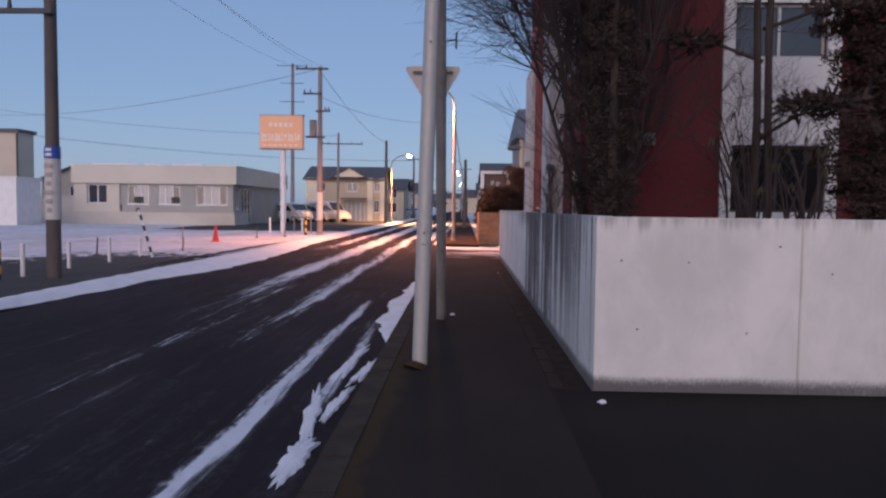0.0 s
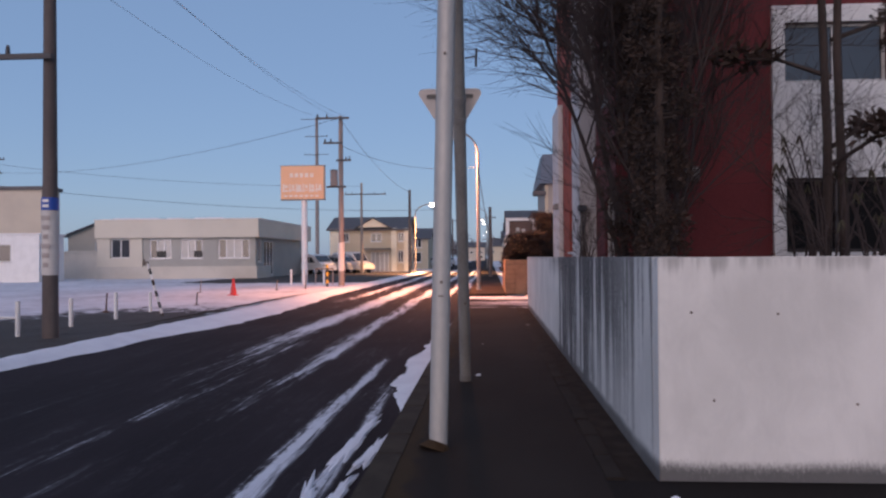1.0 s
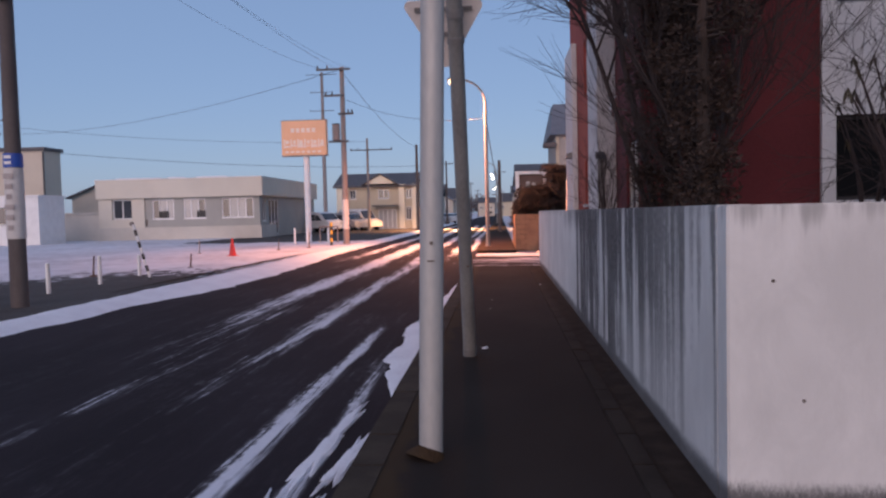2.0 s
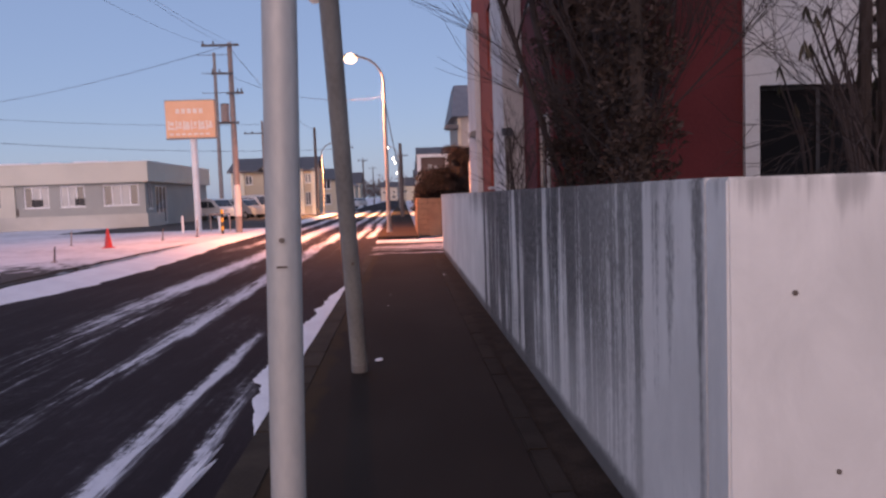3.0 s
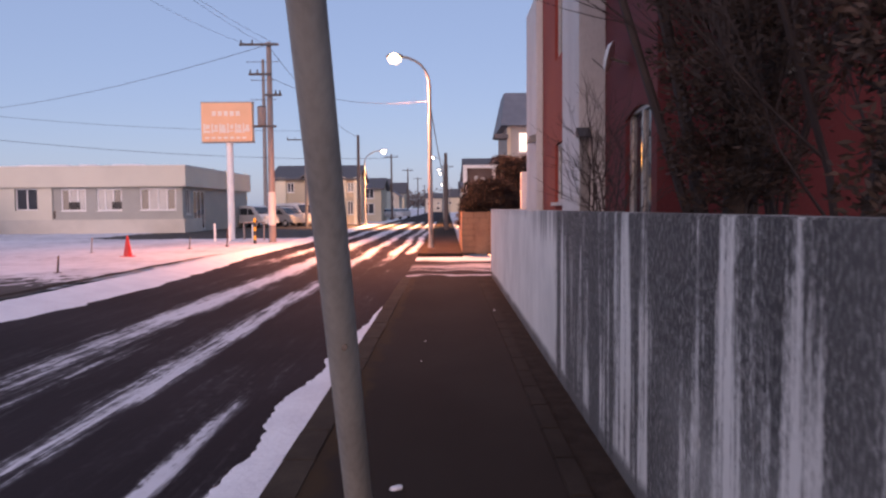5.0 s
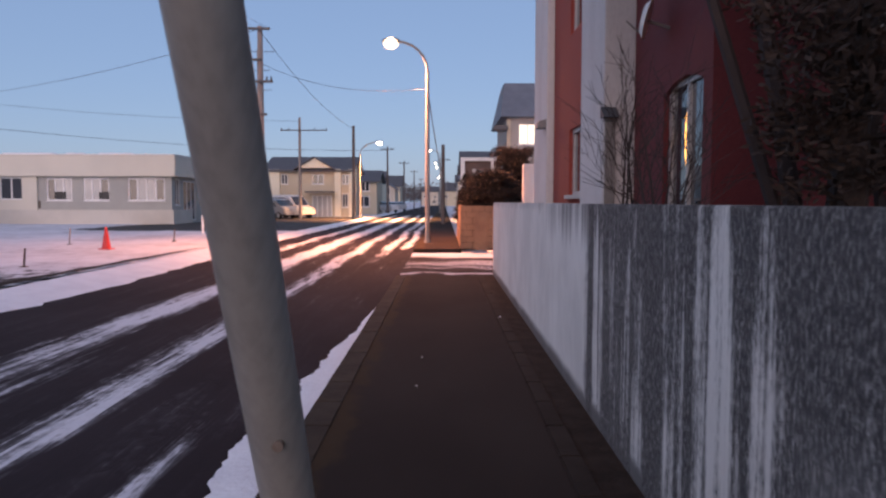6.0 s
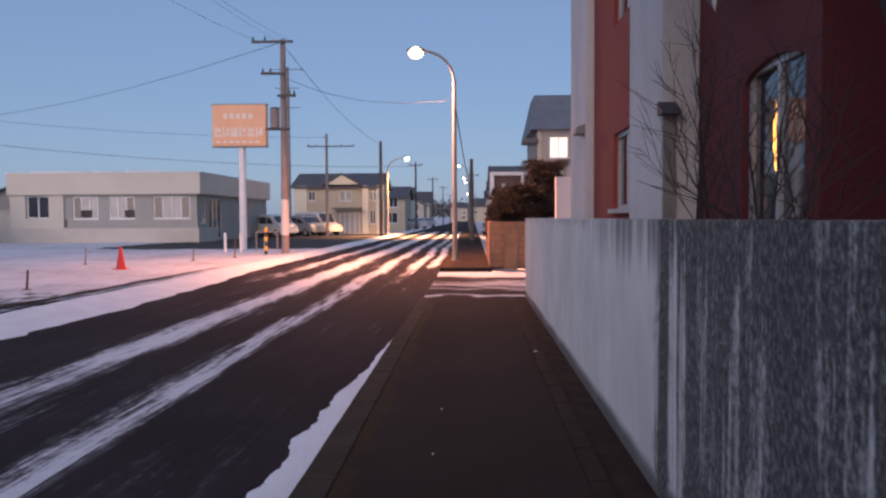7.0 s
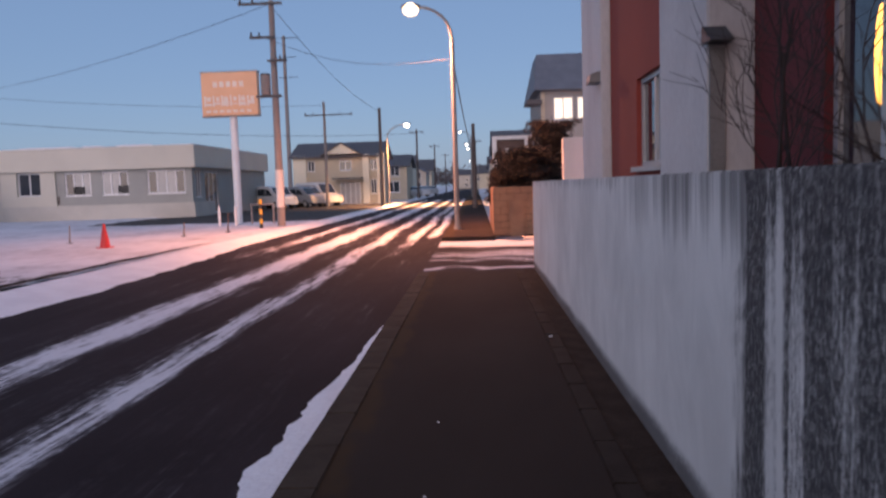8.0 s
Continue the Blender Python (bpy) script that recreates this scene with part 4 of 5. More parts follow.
# ---- houses ----
def gable_house(name, x0, x1, y0, y1, eave, ridge, wall, roof, label, wins=(), over=0.45, along="x"):
    h = thing(name, label, "house", ((x0 + x1) / 2, (y0 + y1) / 2, 0), "houses along the street")
    bm = bmesh.new()
    pierced(bm, "y", y0, y0 + 0.2, x0, x1, -0.2, eave, [w[:4] for w in wins])
    box(bm, x0, y0 + 0.2, -0.2, x0 + 0.2, y1, eave), box(bm, x1 - 0.2, y0 + 0.2, -0.2, x1, y1, eave), box(bm, x0 + 0.2, y1 - 0.2, -0.2, x1 - 0.2, y1, eave)
    if along == "y":
        prism(bm, [(x0, eave), (x1, eave), ((x0 + x1) / 2, ridge - 0.1)], y0, y1, "y")
    else:
        prism(bm, [(y0, eave), (y1, eave), ((y0 + y1) / 2, ridge - 0.1)], x0, x1, "x")
    part("wall", bm, wall, h)
    bm = bmesh.new()
    a, b = (x0, x1) if along == "y" else (y0, y1)
    m_ = (a + b) / 2
    drop = over * (ridge - eave) / (m_ - a)
    ol = [(a - over, eave - drop), (m_, ridge), (b + over, eave - drop), (b + over, eave - drop - 0.16), (m_, ridge - 0.16), (a - over, eave - drop - 0.16)]
    lo, hi = (y0 - over, y1 + over) if along == "y" else (x0 - over, x1 + over)
    prism(bm, ol, lo, hi, "y" if along == "y" else "x")
    part("roof", bm, roof, h, "dark metal roof")
    for w in wins:
        window(h, "y", y0, *w[:4], 1, w[4] if len(w) > 4 else GLASS, WHITE, w[5] if len(w) > 5 else 1, trim=0.08)
    return h


h1 = gable_house("house", -17.3, -9.0, 84, 92, 4.75, 6.15, TAUPE, ROOF, "two storey beige and taupe house with dark roof",
                 [(-16.0, -15.3, 3.2, 4.2), (-12.9, -11.7, 3.2, 4.2), (-9.9, -9.2, 3.2, 4.2), (-9.9, -9.3, 0.9, 2.3), (-12.9, -10.9, -0.1, 2.1, BLIND_GLASS, 3)])
part("bay", B((-10.6, 83.7, -0.2, -9.98, 83.999, 4.7), (-9.2, 83.7, -0.2, -8.5, 83.999, 4.7)), CREAM, h1, "cream coloured bay")
part("bay", B((-17.4, 83.8, -0.2, -16.1, 83.999, 4.7)), CREAM, h1, "cream coloured bay")
bm = bmesh.new()
prism(bm, [(-14.2, 4.8), (-10.9, 4.8), (-12.55, 5.75)], 83.4, 87.5, "y")
part("dormer", bm, CREAM, h1, "cream dormer gable")
bm = bmesh.new()
prism(bm, [(-14.6, 4.72), (-12.55, 5.92), (-10.5, 4.72), (-10.5, 4.6), (-12.55, 5.78), (-14.6, 4.6)], 83.2, 87.6, "y")
part("dormer_roof", bm, ROOF, h1)
part("porch_roof", B((-13.4, 82.6, 2.35, -10.6, 83.69, 2.5)), ROOF, h1)

h2 = thing("house", "pale house with steep grey roof and lit upper windows", "house", (6, 50, 0), "houses along the street")
bm = bmesh.new()
pierced(bm, "y", 50.0, 50.2, 3.75, 11.0, -0.2, 6.1, [(4.35, 5.35, 4.62, 5.75), (5.55, 6.5, 4.62, 5.75)])
box(bm, 3.75, 50.2, -0.2, 3.95, 58, 6.1), box(bm, 10.8, 50.2, -0.2, 11.0, 58, 6.1), box(bm, 3.95, 57.8, -0.2, 10.8, 58, 6.1)
part("wall", bm, DIM_WALL, h2)
bm = bmesh.new()
lo_ = [bm.verts.new(v) for v in ((3.35, 49.6, 6.1), (11.4, 49.6, 6.1), (11.4, 58.4, 6.1), (3.35, 58.4, 6.1))]
hi_ = [bm.verts.new(v) for v in ((3.75, 52.6, 8.35), (11.0, 52.6, 8.35), (11.0, 55.4, 8.35), (3.75, 55.4, 8.35))]
for i in range(4):
    bm.faces.new((lo_[i], lo_[(i + 1) % 4], hi_[(i + 1) % 4], hi_[i]))
bm.faces.new(lo_), bm.faces.new(hi_)
part("roof", bm, ROOF_BLUE, h2, "steep slate grey roof")
part("canopy", B((2.95, 49.4, 5.35, 3.74, 50.6, 5.62), bevel=0.05), ROOF, h2, "small dark canopy")
window(h2, "y", 50.0, 4.35, 5.35, 4.62, 5.75, 1, LIT_WINDOW, WHITE, 1, trim=0.06)
window(h2, "y", 50.0, 5.55, 6.5, 4.62, 5.75, 1, LIT_WINDOW, WHITE, 1, trim=0.06)
part("corner_trim", B((3.70, 49.9, -0.1, 3.9, 49.999, 6.0)), TAUPE, h2)

bm = bmesh.new()
box(bm, 2.85, 33.0, -0.2, 6.5, 33.35, 2.72, bevel=0.03)
solid("yard_wall", bm, WHITE_WALL, "white rendered yard wall across the side street", "wall", at=(4.5, 35, 0))
shop = thing("framed_building", "brown fronted building edged with a white frame", "building", (4, 57, 0), "houses along the street")
part("front", B((1.6, 57.2, -0.2, 6.0, 64, 4.2)), BROWN_PANEL, shop)
part("frame", B((1.34, 57.0, -0.2, 1.6, 57.5, 4.3), (3.3, 57.0, 0, 3.5, 57.199, 4.1), (1.34, 56.99, 4.1, 6.2, 57.5, 4.32)), WHITE, shop, "white painted frame")
part("lit_pane", B((2.1, 57.15, 3.0, 2.35, 57.199, 3.6), (2.5, 57.15, 3.0, 2.8, 57.199, 3.5)), BLIND_GLASS, shop)

for x0, x1, y0, e, r, m_, ro in ((-14.5, -8.2, 104, 4.2, 5.6, TAUPE, ROOF), (-16, -9.0, 122, 4.5, 6.2, CREAM, ROOF), (-14, -8.5, 145, 4.0, 5.6, BEIGE, ROOF_BLUE), (-17, -9, 170, 5, 7.2, TAUPE, ROOF), (2.2, 9.0, 78, 4.6, 6.4, CREAM, ROOF), (2.4, 9.5, 98, 4.4, 6.0, TAUPE, ROOF_BLUE), (2.5, 9, 125, 5, 6.8, BEIGE, ROOF), (3, 10, 160, 5, 7, CREAM, ROOF), (-30, -20, 190, 5, 7, BEIGE, ROOF), (-9, -2, 330, 6, 8, BEIGE, ROOF), (0, 9, 300, 6, 9, TAUPE, ROOF)):
    gable_house("house", x0, x1, y0, y0 + 9, e, r, m_, ro, "far two storey house along the street",
                [(x0 + 0.7, x0 + 1.9, 3.0 if e > 4.3 else 2.8, 4.0), (x1 - 2.0, x1 - 0.9, 3.0 if e > 4.3 else 2.8, 4.0), (x1 - 2.4, x1 - 0.9, 0.8, 2.2)], along="y" if int(y0) % 2 else "x")

# prefab cabin and warehouses at the back of the lot
cab = thing("site_cabin", "white prefab cabin at the back of the lot", "cabin", (-33.5, 51, 0))
bm = bmesh.new()
pierced(bm, "y", 51.0, 51.15, -39.0, -30.4, -0.05, 3.2, [(-34.6, -32.4, 1.35, 2.55)])
box(bm, -39.0, 51.15, -0.05, -38.85, 54, 3.2), box(bm, -30.55, 51.15, -0.05, -30.4, 54, 3.2), box(bm, -38.85, 53.85, -0.05, -30.55, 54, 3.2)
part("wall", bm, WHITE, cab)
part("roof", B((-39.1, 50.9, 3.2, -30.3, 54.1, 3.3)), WHITE, cab)
part("skid", B((-38.9, 51.05, -0.14, -30.5, 53.9, -0.051)), BLACK, cab)
window(cab, "y", 51.0, -34.6, -32.4, 1.35, 2.55, 1, [GLASS, GLASS], FRAME, 1, trim=0.07)
wh = thing("warehouse", "tall beige warehouse with dark roof edge", "warehouse", (-46, 68, 0))
part("wall", B((-60, 66, -0.2, -39.2, 68.5, 7.7)), BEIGE, wh)
part("roof_edge", B((-60.2, 65.8, 7.7, -39.0, 68.7, 8.0)), ROOF, wh)
part("downpipe", R(((-39.2, 65.9, 0), (-39.2, 65.9, 7.6), 0.08), n=8), DARK_METAL, wh)
sh = gable_house("house", -45.0, -37.6, 80, 90, 4.2, 5.6, BEIGE, ROOF, "far beige house behind the lot", [(-42, -40.8, 2.2, 3.4)], along="y")


# ---- parked vehicles ----
def vehicle(x, y, paint, label, tall=1.85, length=4.7, wide=1.75, spin=-38):
    """A one-box van seen from the side, nose towards +x."""
    v = thing("van", label, "car", (x, y, 0), "parked vehicles")
    L, s = length, tall / 1.85
    side = [(0.05, 0.35), (0.0, 1.0), (0.12, 1.62 * s), (0.4, 1.8 * s), (2.6, 1.84 * s), (3.3, 1.72 * s), (3.95, 1.1), (L - 0.12, 0.92), (L, 0.6), (L - 0.05, 0.35)]
    bm = bmesh.new()
    prism(bm, [(x + u, w) for u, w in side], y - wide / 2, y + wide / 2, "y")
    bmesh.ops.bevel(bm, geom=list(bm.edges), offset=0.06, segments=2, affect="EDGES")
    body = part("body", bm, paint, v, smooth=True)
    bm = bmesh.new()
    prism(bm, [(x + u, w) for u, w in ((0.3, 1.05), (0.38, 1.58 * s), (2.5, 1.62 * s), (3.15, 1.52 * s), (3.6, 1.05))], y - wide / 2 - 0.012, y + wide / 2 + 0.012, "y")
    part("side_glass", bm, GLASS, body, "dark tinted side windows")
    bm = bmesh.new()
    prism(bm, [(x + u, w) for u, w in ((3.36, 1.66 * s), (3.96, 1.12), (3.99, 1.15), (3.39, 1.70 * s))], y - wide * 0.42, y + wide * 0.42, "y")
    part("windscreen", bm, GLASS, body)
    for u in (1.6, 2.65):
        part("pillar", B((x + u, y - wide / 2 - 0.02, 1.05, x + u + 0.07, y - wide / 2 - 0.004, 1.6 * s)), paint, body)
    for q in (-1, 1):
        part("headlight", B((x + L - 0.25, y + q * 0.62 - 0.15, 0.72, x + L - 0.02, y + q * 0.62 + 0.15, 0.9), bevel=0.03), FRAME, v, "clear headlight")
        for u in (0.85, L - 0.85):
            w = part("wheel", R(((x + u, y + q * (wide / 2 - 0.2), 0.27), (x + u, y + q * (wide / 2 + 0.015), 0.27), 0.315), n=24), RUBBER, v, "black tyre")
            part("rim", R(((x + u, y + q * (wide / 2 + 0.0), 0.27), (x + u, y + q * (wide / 2 + 0.03), 0.27), 0.19), n=16), FRAME, w, "silver rim")
    v.rotation_euler = (0, 0, radians(spin))
    part("bumper", B((x + L - 0.1, y - wide * 0.46, 0.3, x + L + 0.06, y + wide * 0.46, 0.55), bevel=0.03), paint, v)
    return v


vehicle(-18.4, 74.0, CAR_WHITE, "white minivan parked with dark windows")
vehicle(-16.6, 77.0, CAR_SILVER, "silver minivan parked beside the white one", 1.75)
vehicle(-15.9, 80.2, CAR_WHITE, "white high roof van parked in the yard", 2.1, 4.9)
for i, (x_, y_) in enumerate(((-9.5, 112), (-8.9, 118), (-8.4, 132))):
    vehicle(x_, y_, (CAR_SILVER, CAR_WHITE, CAR_SILVER)[i], "far car parked before the houses", 1.5, 4.3, 1.7, -60)

# ---- ochre wall and hedge across the side street ----
ow = thing("block_wall", "ochre block wall at the far street corner", "wall", (0.8, 33, 0), kind="structure")
for r in range(7):
    for c_ in range(4):
        a = 0.78 + 0.4 * c_ - (0.2 if r % 2 else 0)
        a0, a1 = max(a, 0.78), min(a + 0.393, 2.2)
        if a1 - a0 > 0.05:
            part("block", B((a0, 32.6, -0.05 + 0.2 * r, a1, 32.75, -0.05 + 0.2 * r + 0.193), bevel=0.008), OCHRE_WALL, ow)
    for c_ in range(16):
        a = 32.76 + 0.4 * c_ + (0.2 if r % 2 else 0)
        part("block", B((0.78, a, -0.05 + 0.2 * r, 0.93, a + 0.393, -0.05 + 0.2 * r + 0.193), bevel=0.008), OCHRE_WALL, ow)
part("mortar", B((0.79, 32.61, -0.1, 2.19, 32.74, 1.33), (0.79, 32.74, -0.1, 0.92, 39.1, 1.33)), SOIL, ow, "dark mortar")
part("pier", B((1.25, 32.52, -0.1, 1.65, 32.599, 1.0), bevel=0.01), OCHRE_WALL, ow, "block pier")


# ---- plants ----
def from_lists(name, verts, faces, material):
    me = bpy.data.meshes.new(name)
    me.from_pydata(verts, [], faces)
    me.materials.append(material)
    return me


def limb(verts, faces, pts, radii, n=5):
    start = None
    for i, p in enumerate(pts):
        d = (pts[min(i + 1, len(pts) - 1)] - pts[max(i - 1, 0)]).normalized()
        s = d.cross(Vector((0.31, 0.83, 0.11))).normalized()
        u = d.cross(s)
        k = len(verts)
        for j in range(n):
            a = 2 * math.pi * j / n
            verts.append(p + radii[i] * (math.cos(a) * s + math.sin(a) * u))
        if start is not None:
            for j in range(n):
                faces.append((start + j, start + (j + 1) % n, k + (j + 1) % n, k + j))
        start = k


def grow(rng, verts, faces, tips, p, d, length, r, depth, up, spread, kids, lo=0.25, ratio=0.62):
    n = 4
    pts, rad = [p.copy()], [r]
    for i in range(n):
        d = (d + Vector((rng.gauss(0, 0.10), rng.gauss(0, 0.10), rng.gauss(0, 0.06) + up))).normalized()
        p = p + d * length / n
        pts.append(p.copy())
        rad.append(r * (1 - 0.62 * (i + 1) / n))
    limb(verts, faces, pts, rad, 6 if r > 0.03 else 4 if r > 0.008 else 3)
    if depth == 0:
        tips.append((p, d))
        return
    for k in range(kids):
        s = lo + (1 - lo) * (k + rng.random()) / kids
        i = min(int(s * n), n - 1)
        q = pts[i].lerp(pts[i + 1], s * n - i)
        ax = Vector((rng.gauss(0, 1), rng.gauss(0, 1), rng.gauss(0, 0.6))).normalized()
        dd = (d + ax * spread).normalized()
        grow(rng, verts, faces, tips, q, dd, length * ratio * rng.uniform(0.8, 1.2), max(r * 0.42, 0.0028), depth - 1, up, spread, kids)


def bare_tree(name, at, stems, label, length=2.4, r=0.06, depth=3, up=0.05, spread=0.75, kids=5, seed=1, lo=0.25, ratio=0.62):
    rng = random.Random(seed)
    t = thing(name, label, "tree", at)
    o = Vector(at)
    for i, (dx, dy, dz) in enumerate(stems):
        v, f, tips = [], [], []
        grow(rng, v, f, tips, Vector((0.05 * math.cos(i * 2.1), 0.05 * math.sin(i * 2.1), -0.05)), Vector((dx, dy, dz)).normalized(), length * rng.uniform(0.85, 1.1), r * rng.uniform(0.8, 1.1), depth, up, spread, kids, lo, ratio)
        ob = new("stem", from_lists("stem", v, f, TWIG))
        ob.parent = t
    return t


def leafy(verts, faces, rng, c, n, rx, rz, size, droop=0.0):
    for _ in range(n):
        a, b = rng.uniform(0, 2 * math.pi), rng.gauss(0, 0.5)
        rr = rx * rng.random() ** 0.5
        p = c + Vector((rr * math.cos(a), rr * math.sin(a), max(-1.2, min(1.2, b)) * rz))
        d = Vector((math.cos(a) * 0.8 + rng.gauss(0, 0.5), math.sin(a) * 0.8 + rng.gauss(0, 0.5), rng.gauss(0.25, 0.5) - droop)).normalized()
        s = d.cross(Vector((rng.gauss(0, 1), rng.gauss(0, 1), rng.gauss(0, 1)))).normalized()
        L, w = size * rng.uniform(0.6, 1.3), size * 0.16
        k = len(verts)
        verts.extend((p - s * w * 0.5, p + d * L * 0.5 - s * w, p + d * L, p + d * L * 0.5 + s * w))
        faces.append((k, k + 1, k + 2, k + 3))


def conifer(name, at, top, label, radius, clumps, per, seed, lean=(0, 0), base=0.6, size=0.13, category="tree", needles=NEEDLE):
    """A dense evergreen: a tapered trunk, limbs, and clumps of needle sprays round them."""
    rng = random.Random(seed)
    t = thing(name, label, category, at)
    v, f = [], []
    limb(v, f, [Vector((lean[0] * i / 5, lean[1] * i / 5, (top) * i / 5 - 0.05)) for i in range(6)], [0.07 - 0.011 * i for i in range(6)], 8)
    nv, nf = [], []
    for i in range(clumps):
        z = base + (top - base) * ((i + rng.random()) / clumps)
        a = rng.uniform(0, 2 * math.pi)
        rr = radius * (0.15 + 0.85 * rng.random() ** 0.7) * (1.0 - 0.35 * (z / top) ** 2) * (1 + 0.25 * math.sin(z * 3 + seed))
        axis = Vector((lean[0] * z / top, lean[1] * z / top, z))
        c = axis + Vector((rr * math.cos(a), rr * math.sin(a), 0.05))
        limb(v, f, [axis, axis.lerp(c, 0.6) + Vector((0, 0, -0.03)), c], [0.018, 0.012, 0.006], 4)
        leafy(nv, nf, rng, c, per, radius * 0.36, 0.10, size)
    o = new("trunk", from_lists("trunk", v, f, BARK))
    o.parent = t
    o = new("crown", from_lists("crown", nv, nf, needles))
    o.parent = t
    return t


bare_tree("bare_tree", (2.2, 12.0, 0.88), [(-0.10, -0.05, 1), (-0.05, 0.08, 1), (0.08, -0.06, 1), (0.06, 0.06, 1), (-0.16, 0.02, 1)],
          "leafless garden tree with a broad crown of fine twigs", 4.6, 0.05, 3, 0.035, 0.85, 10, 5, 0.45, 0.36)
conifer("evergreen", (2.15, 11.6, 0.88), 7.5, "dense dark columnar evergreen behind the wall", 0.46, 210, 150, 3, size=0.06)
bare_tree("bare_tree", (2.7, 12.2, 0.88), [(0.0, 0.05, 1), (0.05, -0.05, 1), (-0.08, -0.04, 1)],
          "leafless upright garden tree before the red wall", 3.6, 0.026, 3, 0.06, 0.34, 8, 31, 0.12, 0.36)
conifer("evergreen", (2.75, 12.9, 0.88), 6.5, "dark brownish evergreen close to the red wall", 0.5, 120, 110, 8, size=0.06)
conifer("evergreen", (5.75, 10.4, 0.88), 5.6, "dark arching evergreen before the white bay", 0.64, 280, 190, 41, lean=(-0.3, 0), base=0.05, size=0.07)
conifer("evergreen", (1.98, 9.5, 0.88), 5.4, "thin brownish evergreen close behind the wall", 0.34, 130, 110, 52, base=0.25, size=0.06)
bare_tree("bare_tree", (2.25, 10.4, 0.88), [(0.03, 0.05, 1), (0.1, -0.06, 1), (-0.06, -0.04, 1)], "leafless upright tree behind the white wall", 3.4, 0.024, 3, 0.06, 0.42, 8, 61, 0.12, 0.34)
bare_tree("bare_shrub", (1.74, 14.3, 0.88), [(-0.1, 0.05, 1), (0.12, -0.1, 1), (-0.05, -0.15, 1)], "leafless thorny shrub between wall and house", 1.3, 0.016, 3, 0.03, 0.6, 4, 11, 0.3, 0.34)
bare_tree("bare_shrub", (1.62, 12.9, 0.88), [(-0.2, -0.1, 1), (0.15, 0.1, 1), (0.05, -0.35, 1), (-0.15, 0.3, 1)], "leafless shrub with thin arching stems", 1.1, 0.011, 2, 0.02, 0.7, 6, 17, 0.3, 0.5)
bare_tree("bare_shrub", (3.75, 9.2, 0.88), [(-0.4, 0.0, 1), (0.3, 0.1, 1), (0.0, 0.3, 1), (0.5, -0.1, 1), (-0.1, -0.3, 1)], "leafless spreading garden shrub", 1.6, 0.016, 3, 0.0, 0.8, 5, 23, 0.3, 0.5)


def pine(at, label, seed):
    """Twin thin trunks with bare limbs and flat pads of needles."""
    rng = random.Random(seed)
    t = thing("garden_pine", label, "tree", at)
    v, f, nv, nf = [], [], [], []
    for dx in (-0.08, 0.09):
        limb(v, f, [Vector((dx + 0.03 * math.sin(i * 1.3 + dx * 9), 0, 0.95 * i - 0.05)) for i in range(7)], [0.055 - 0.004 * i for i in range(7)], 8)
    for z, a, L in ((1.55, -1.0, 1.0), (1.75, 0.55, 1.0), (2.5, 2.9, 1.1), (2.9, 0.2, 1.3), (3.4, -2.6, 1.2), (3.7, 1.4, 1.0), (4.2, -0.4, 1.4), (4.6, 3.0, 1.6), (5.0, 0.9, 1.4), (5.3, -1.9, 1.3)):
        p = Vector((0, 0, z))
        q = p + Vector((L * math.cos(a), L * math.sin(a), 0.28))
        limb(v, f, [p, p.lerp(q, 0.5) + Vector((0, 0, 0.1)), q], [0.03, 0.02, 0.01], 5)
        for k in range(4):
            leafy(nv, nf, rng, p.lerp(q, 0.6 + 0.15 * k) + Vector((rng.gauss(0, 0.1), rng.gauss(0, 0.1), 0.08)), 70, 0.26, 0.06, 0.14)
    o = new("trunk", from_lists("trunk", v, f, BARK))
    o.parent = t
    o = new("needles", from_lists("needles", nv, nf, NEEDLE))
    o.parent = t


pine((3.86, 9.7, 0.88), "twin trunked garden pine with flat needle pads", 4)


def drooping(at, label, seed, h, n):
    """A winter shrub whose leaves hang down in tufts at the ends of the stems."""
    rng = random.Random(seed)
    t = thing("drooping_shrub", label, "shrub", at, "drooping shrubs")
    v, f, nv, nf = [], [], [], []
    for i in range(n):
        a = rng.uniform(0, 2 * math.pi)
        q = Vector((0.55 * math.cos(a) * rng.random() ** 0.5, 0.45 * math.sin(a), h * rng.uniform(0.6, 1.0)))
        limb(v, f, [Vector((0, 0, -0.05)), q * 0.55 + Vector((0.05, 0, 0.1)), q], [0.016, 0.011, 0.006], 4)
        for _ in range(9):
            b = rng.uniform(0, 2 * math.pi)
            d = Vector((0.28 * math.cos(b), 0.28 * math.sin(b), -1)).normalized()
            s = d.cross(Vector((math.sin(b), -math.cos(b), 0.3))).normalized()
            L, w, k = 0.13 * rng.uniform(0.7, 1.2), 0.013, len(nv)
            nv.extend((q, q + d * L * 0.5 - s * w, q + d * L, q + d * L * 0.5 + s * w))
            nf.append((k, k + 1, k + 2, k + 3))
    o = new("stem", from_lists("stem", v, f, TWIG))
    o.parent = t
    o = new("leaves", from_lists("leaves", nv, nf, DRY_LEAF))
    o.parent = t


for x_, y_, h_, n_ in ((3.6, 9.3, 1.9, 9), (3.7, 10.2, 1.6, 8), (4.4, 9.9, 1.75, 9), (4.0, 8.6, 1.5, 8)):
    drooping((x_, y_, 0.88), "winter shrub with drooping dark leaves behind the wall", int(x_ * 10), h_, n_)

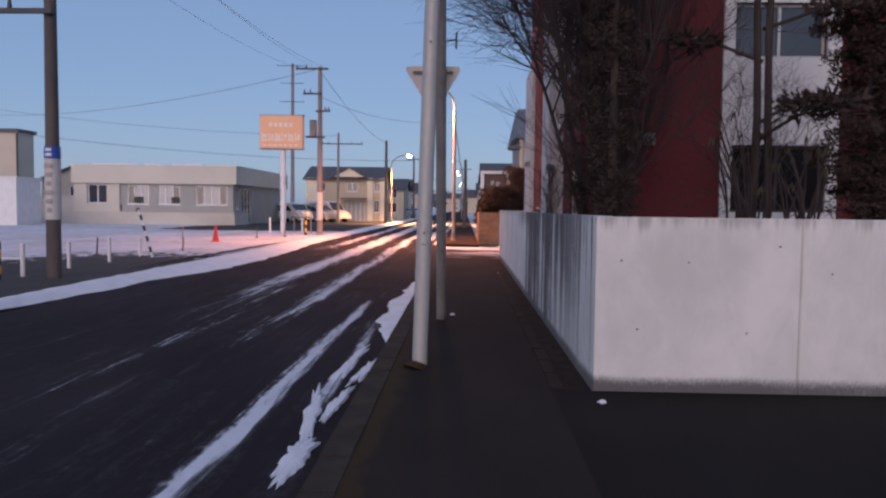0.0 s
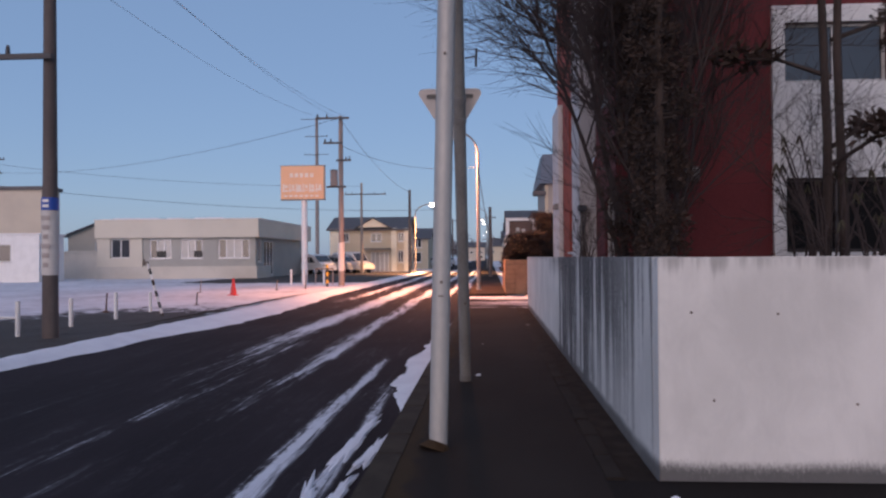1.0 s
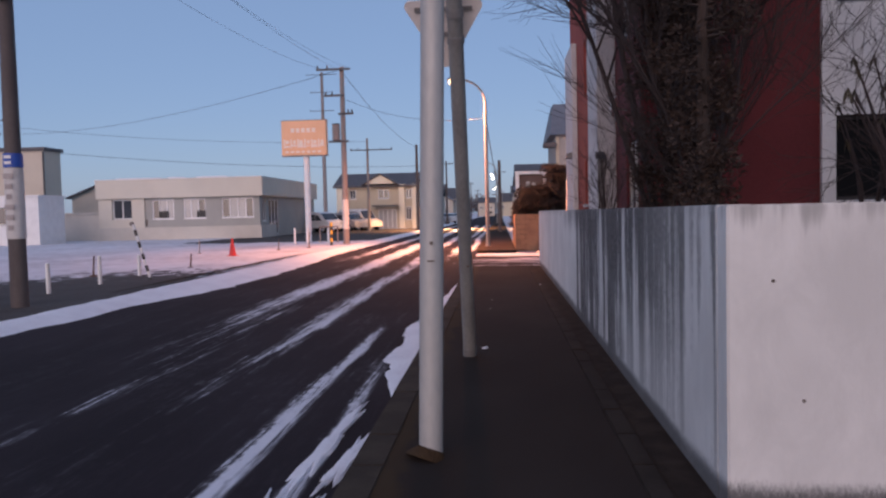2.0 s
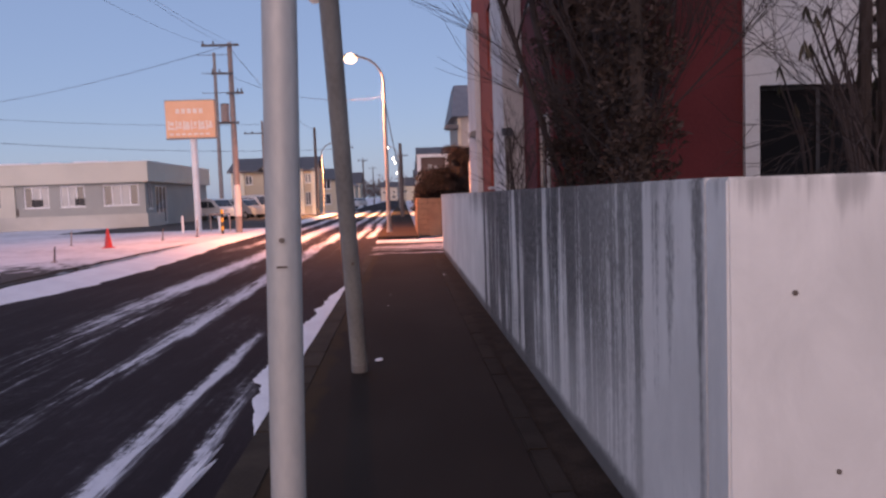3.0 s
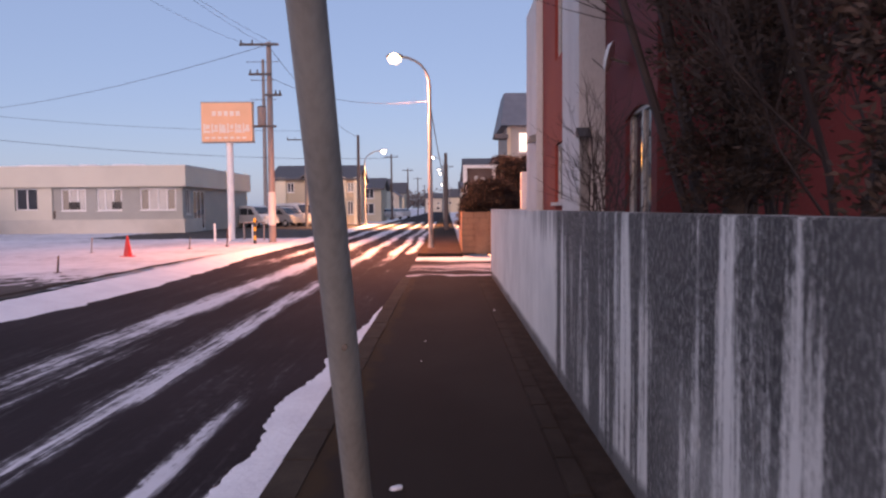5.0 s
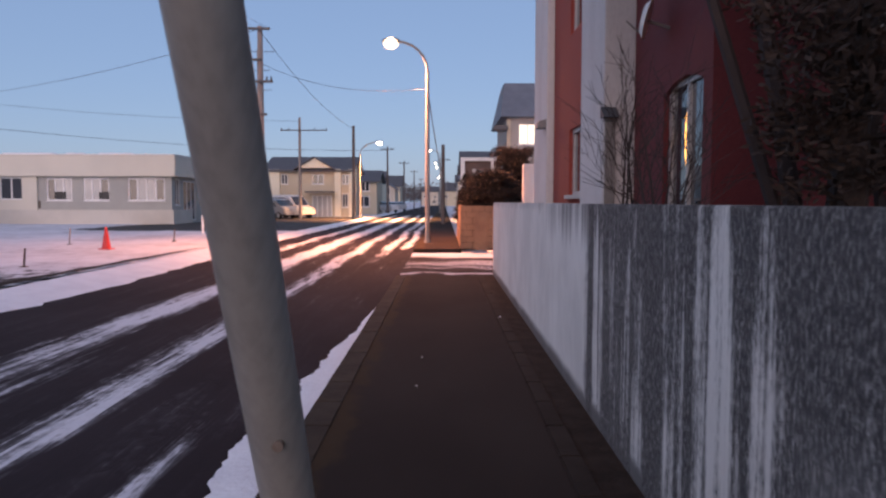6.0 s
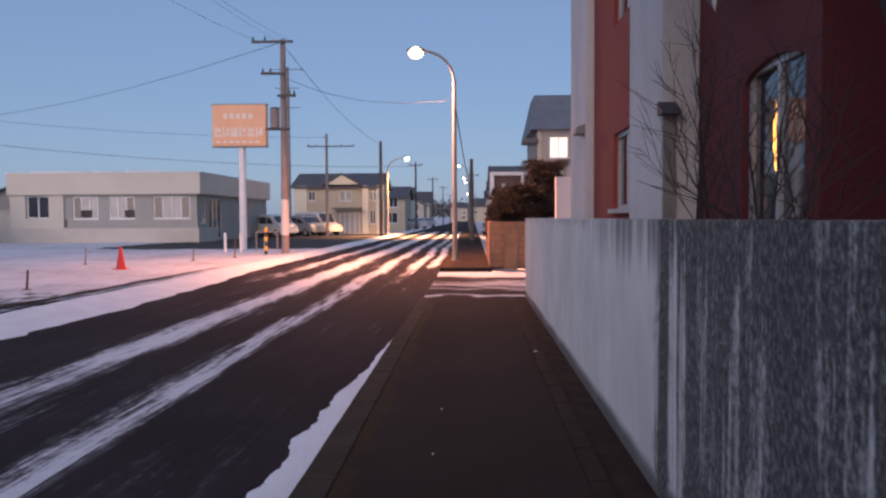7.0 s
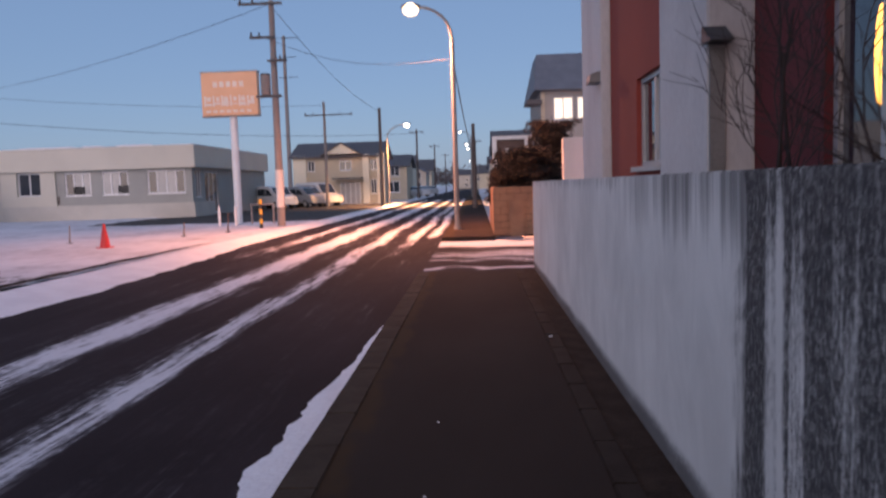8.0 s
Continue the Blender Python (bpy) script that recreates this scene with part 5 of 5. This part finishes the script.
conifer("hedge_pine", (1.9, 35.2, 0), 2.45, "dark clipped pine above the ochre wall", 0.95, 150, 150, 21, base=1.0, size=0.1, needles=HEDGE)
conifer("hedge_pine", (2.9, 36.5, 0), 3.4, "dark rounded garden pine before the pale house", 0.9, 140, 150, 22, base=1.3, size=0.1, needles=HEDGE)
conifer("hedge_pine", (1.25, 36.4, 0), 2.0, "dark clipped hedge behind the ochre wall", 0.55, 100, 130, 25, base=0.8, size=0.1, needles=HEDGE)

# plain unseen blocks added behind the camera, to darken what the windows reflect
for x0, x1, h_ in ((-40, -14, 6.0), (4, 30, 7.0)):
    solid("unseen_rear_block", B((x0, -75, -0.2, x1, -66, h_), (x0 - 0.3, -75.3, h_, x1 + 0.3, -65.7, h_ + 0.3)), TAUPE, "plain grey brown block added unseen to darken window reflections", "building", at=(x0, -70, 0), group="houses along the street")

# far bare woods at the street's end
rng = random.Random(9)
v, f = [], []
for i in range(220):
    x_, y_ = rng.uniform(-60, 40), rng.uniform(380, 420)
    h_ = rng.uniform(5, 11)
    for _ in range(26):
        leafy(v, f, rng, Vector((x_ + rng.gauss(0, 1.6), y_, h_ * rng.uniform(0.3, 1.0))), 1, 0.5, 0.5, 2.0)
wood = tagged(new("far_woods", from_lists("far_woods", v, f, HAZE_TREE)), "hazy leafless trees at the end of the street", "trees", kind="stuff")

# ---- kerb stones ----
bm = bmesh.new()
box(bm, -0.10, -0.297, -0.16, 0.10, 0.299, 0.08, bevel=0.007)
kerb_mesh = finish("kerb_stone", bm, KERB, False)
for i in range(44):
    o = new("kerb_stone", kerb_mesh)
    o.parent = pavement
    o.location = (-0.60 + 0.006 * noise.noise((i * 3.1, 0, 0)), -3.0 + 0.6 * i, -0.072 + 0.008 * noise.noise((i * 1.7, 2, 0)))

bm = bmesh.new()
box(bm, -0.065, -0.298, -0.2, 0.065, 0.298, 0.0, bevel=0.01)
edge_mesh = finish("edging_stone", bm, EDGING, False)
for i in range(28):
    o = new("edging_stone", edge_mesh)
    o.parent = pavement
    o.location = (0.967 + 0.005 * noise.noise((i * 2.3, 5, 0)), 6.62 + 0.6 * i, 0.008 + 0.008 * noise.noise((i * 1.9, 9, 0)))
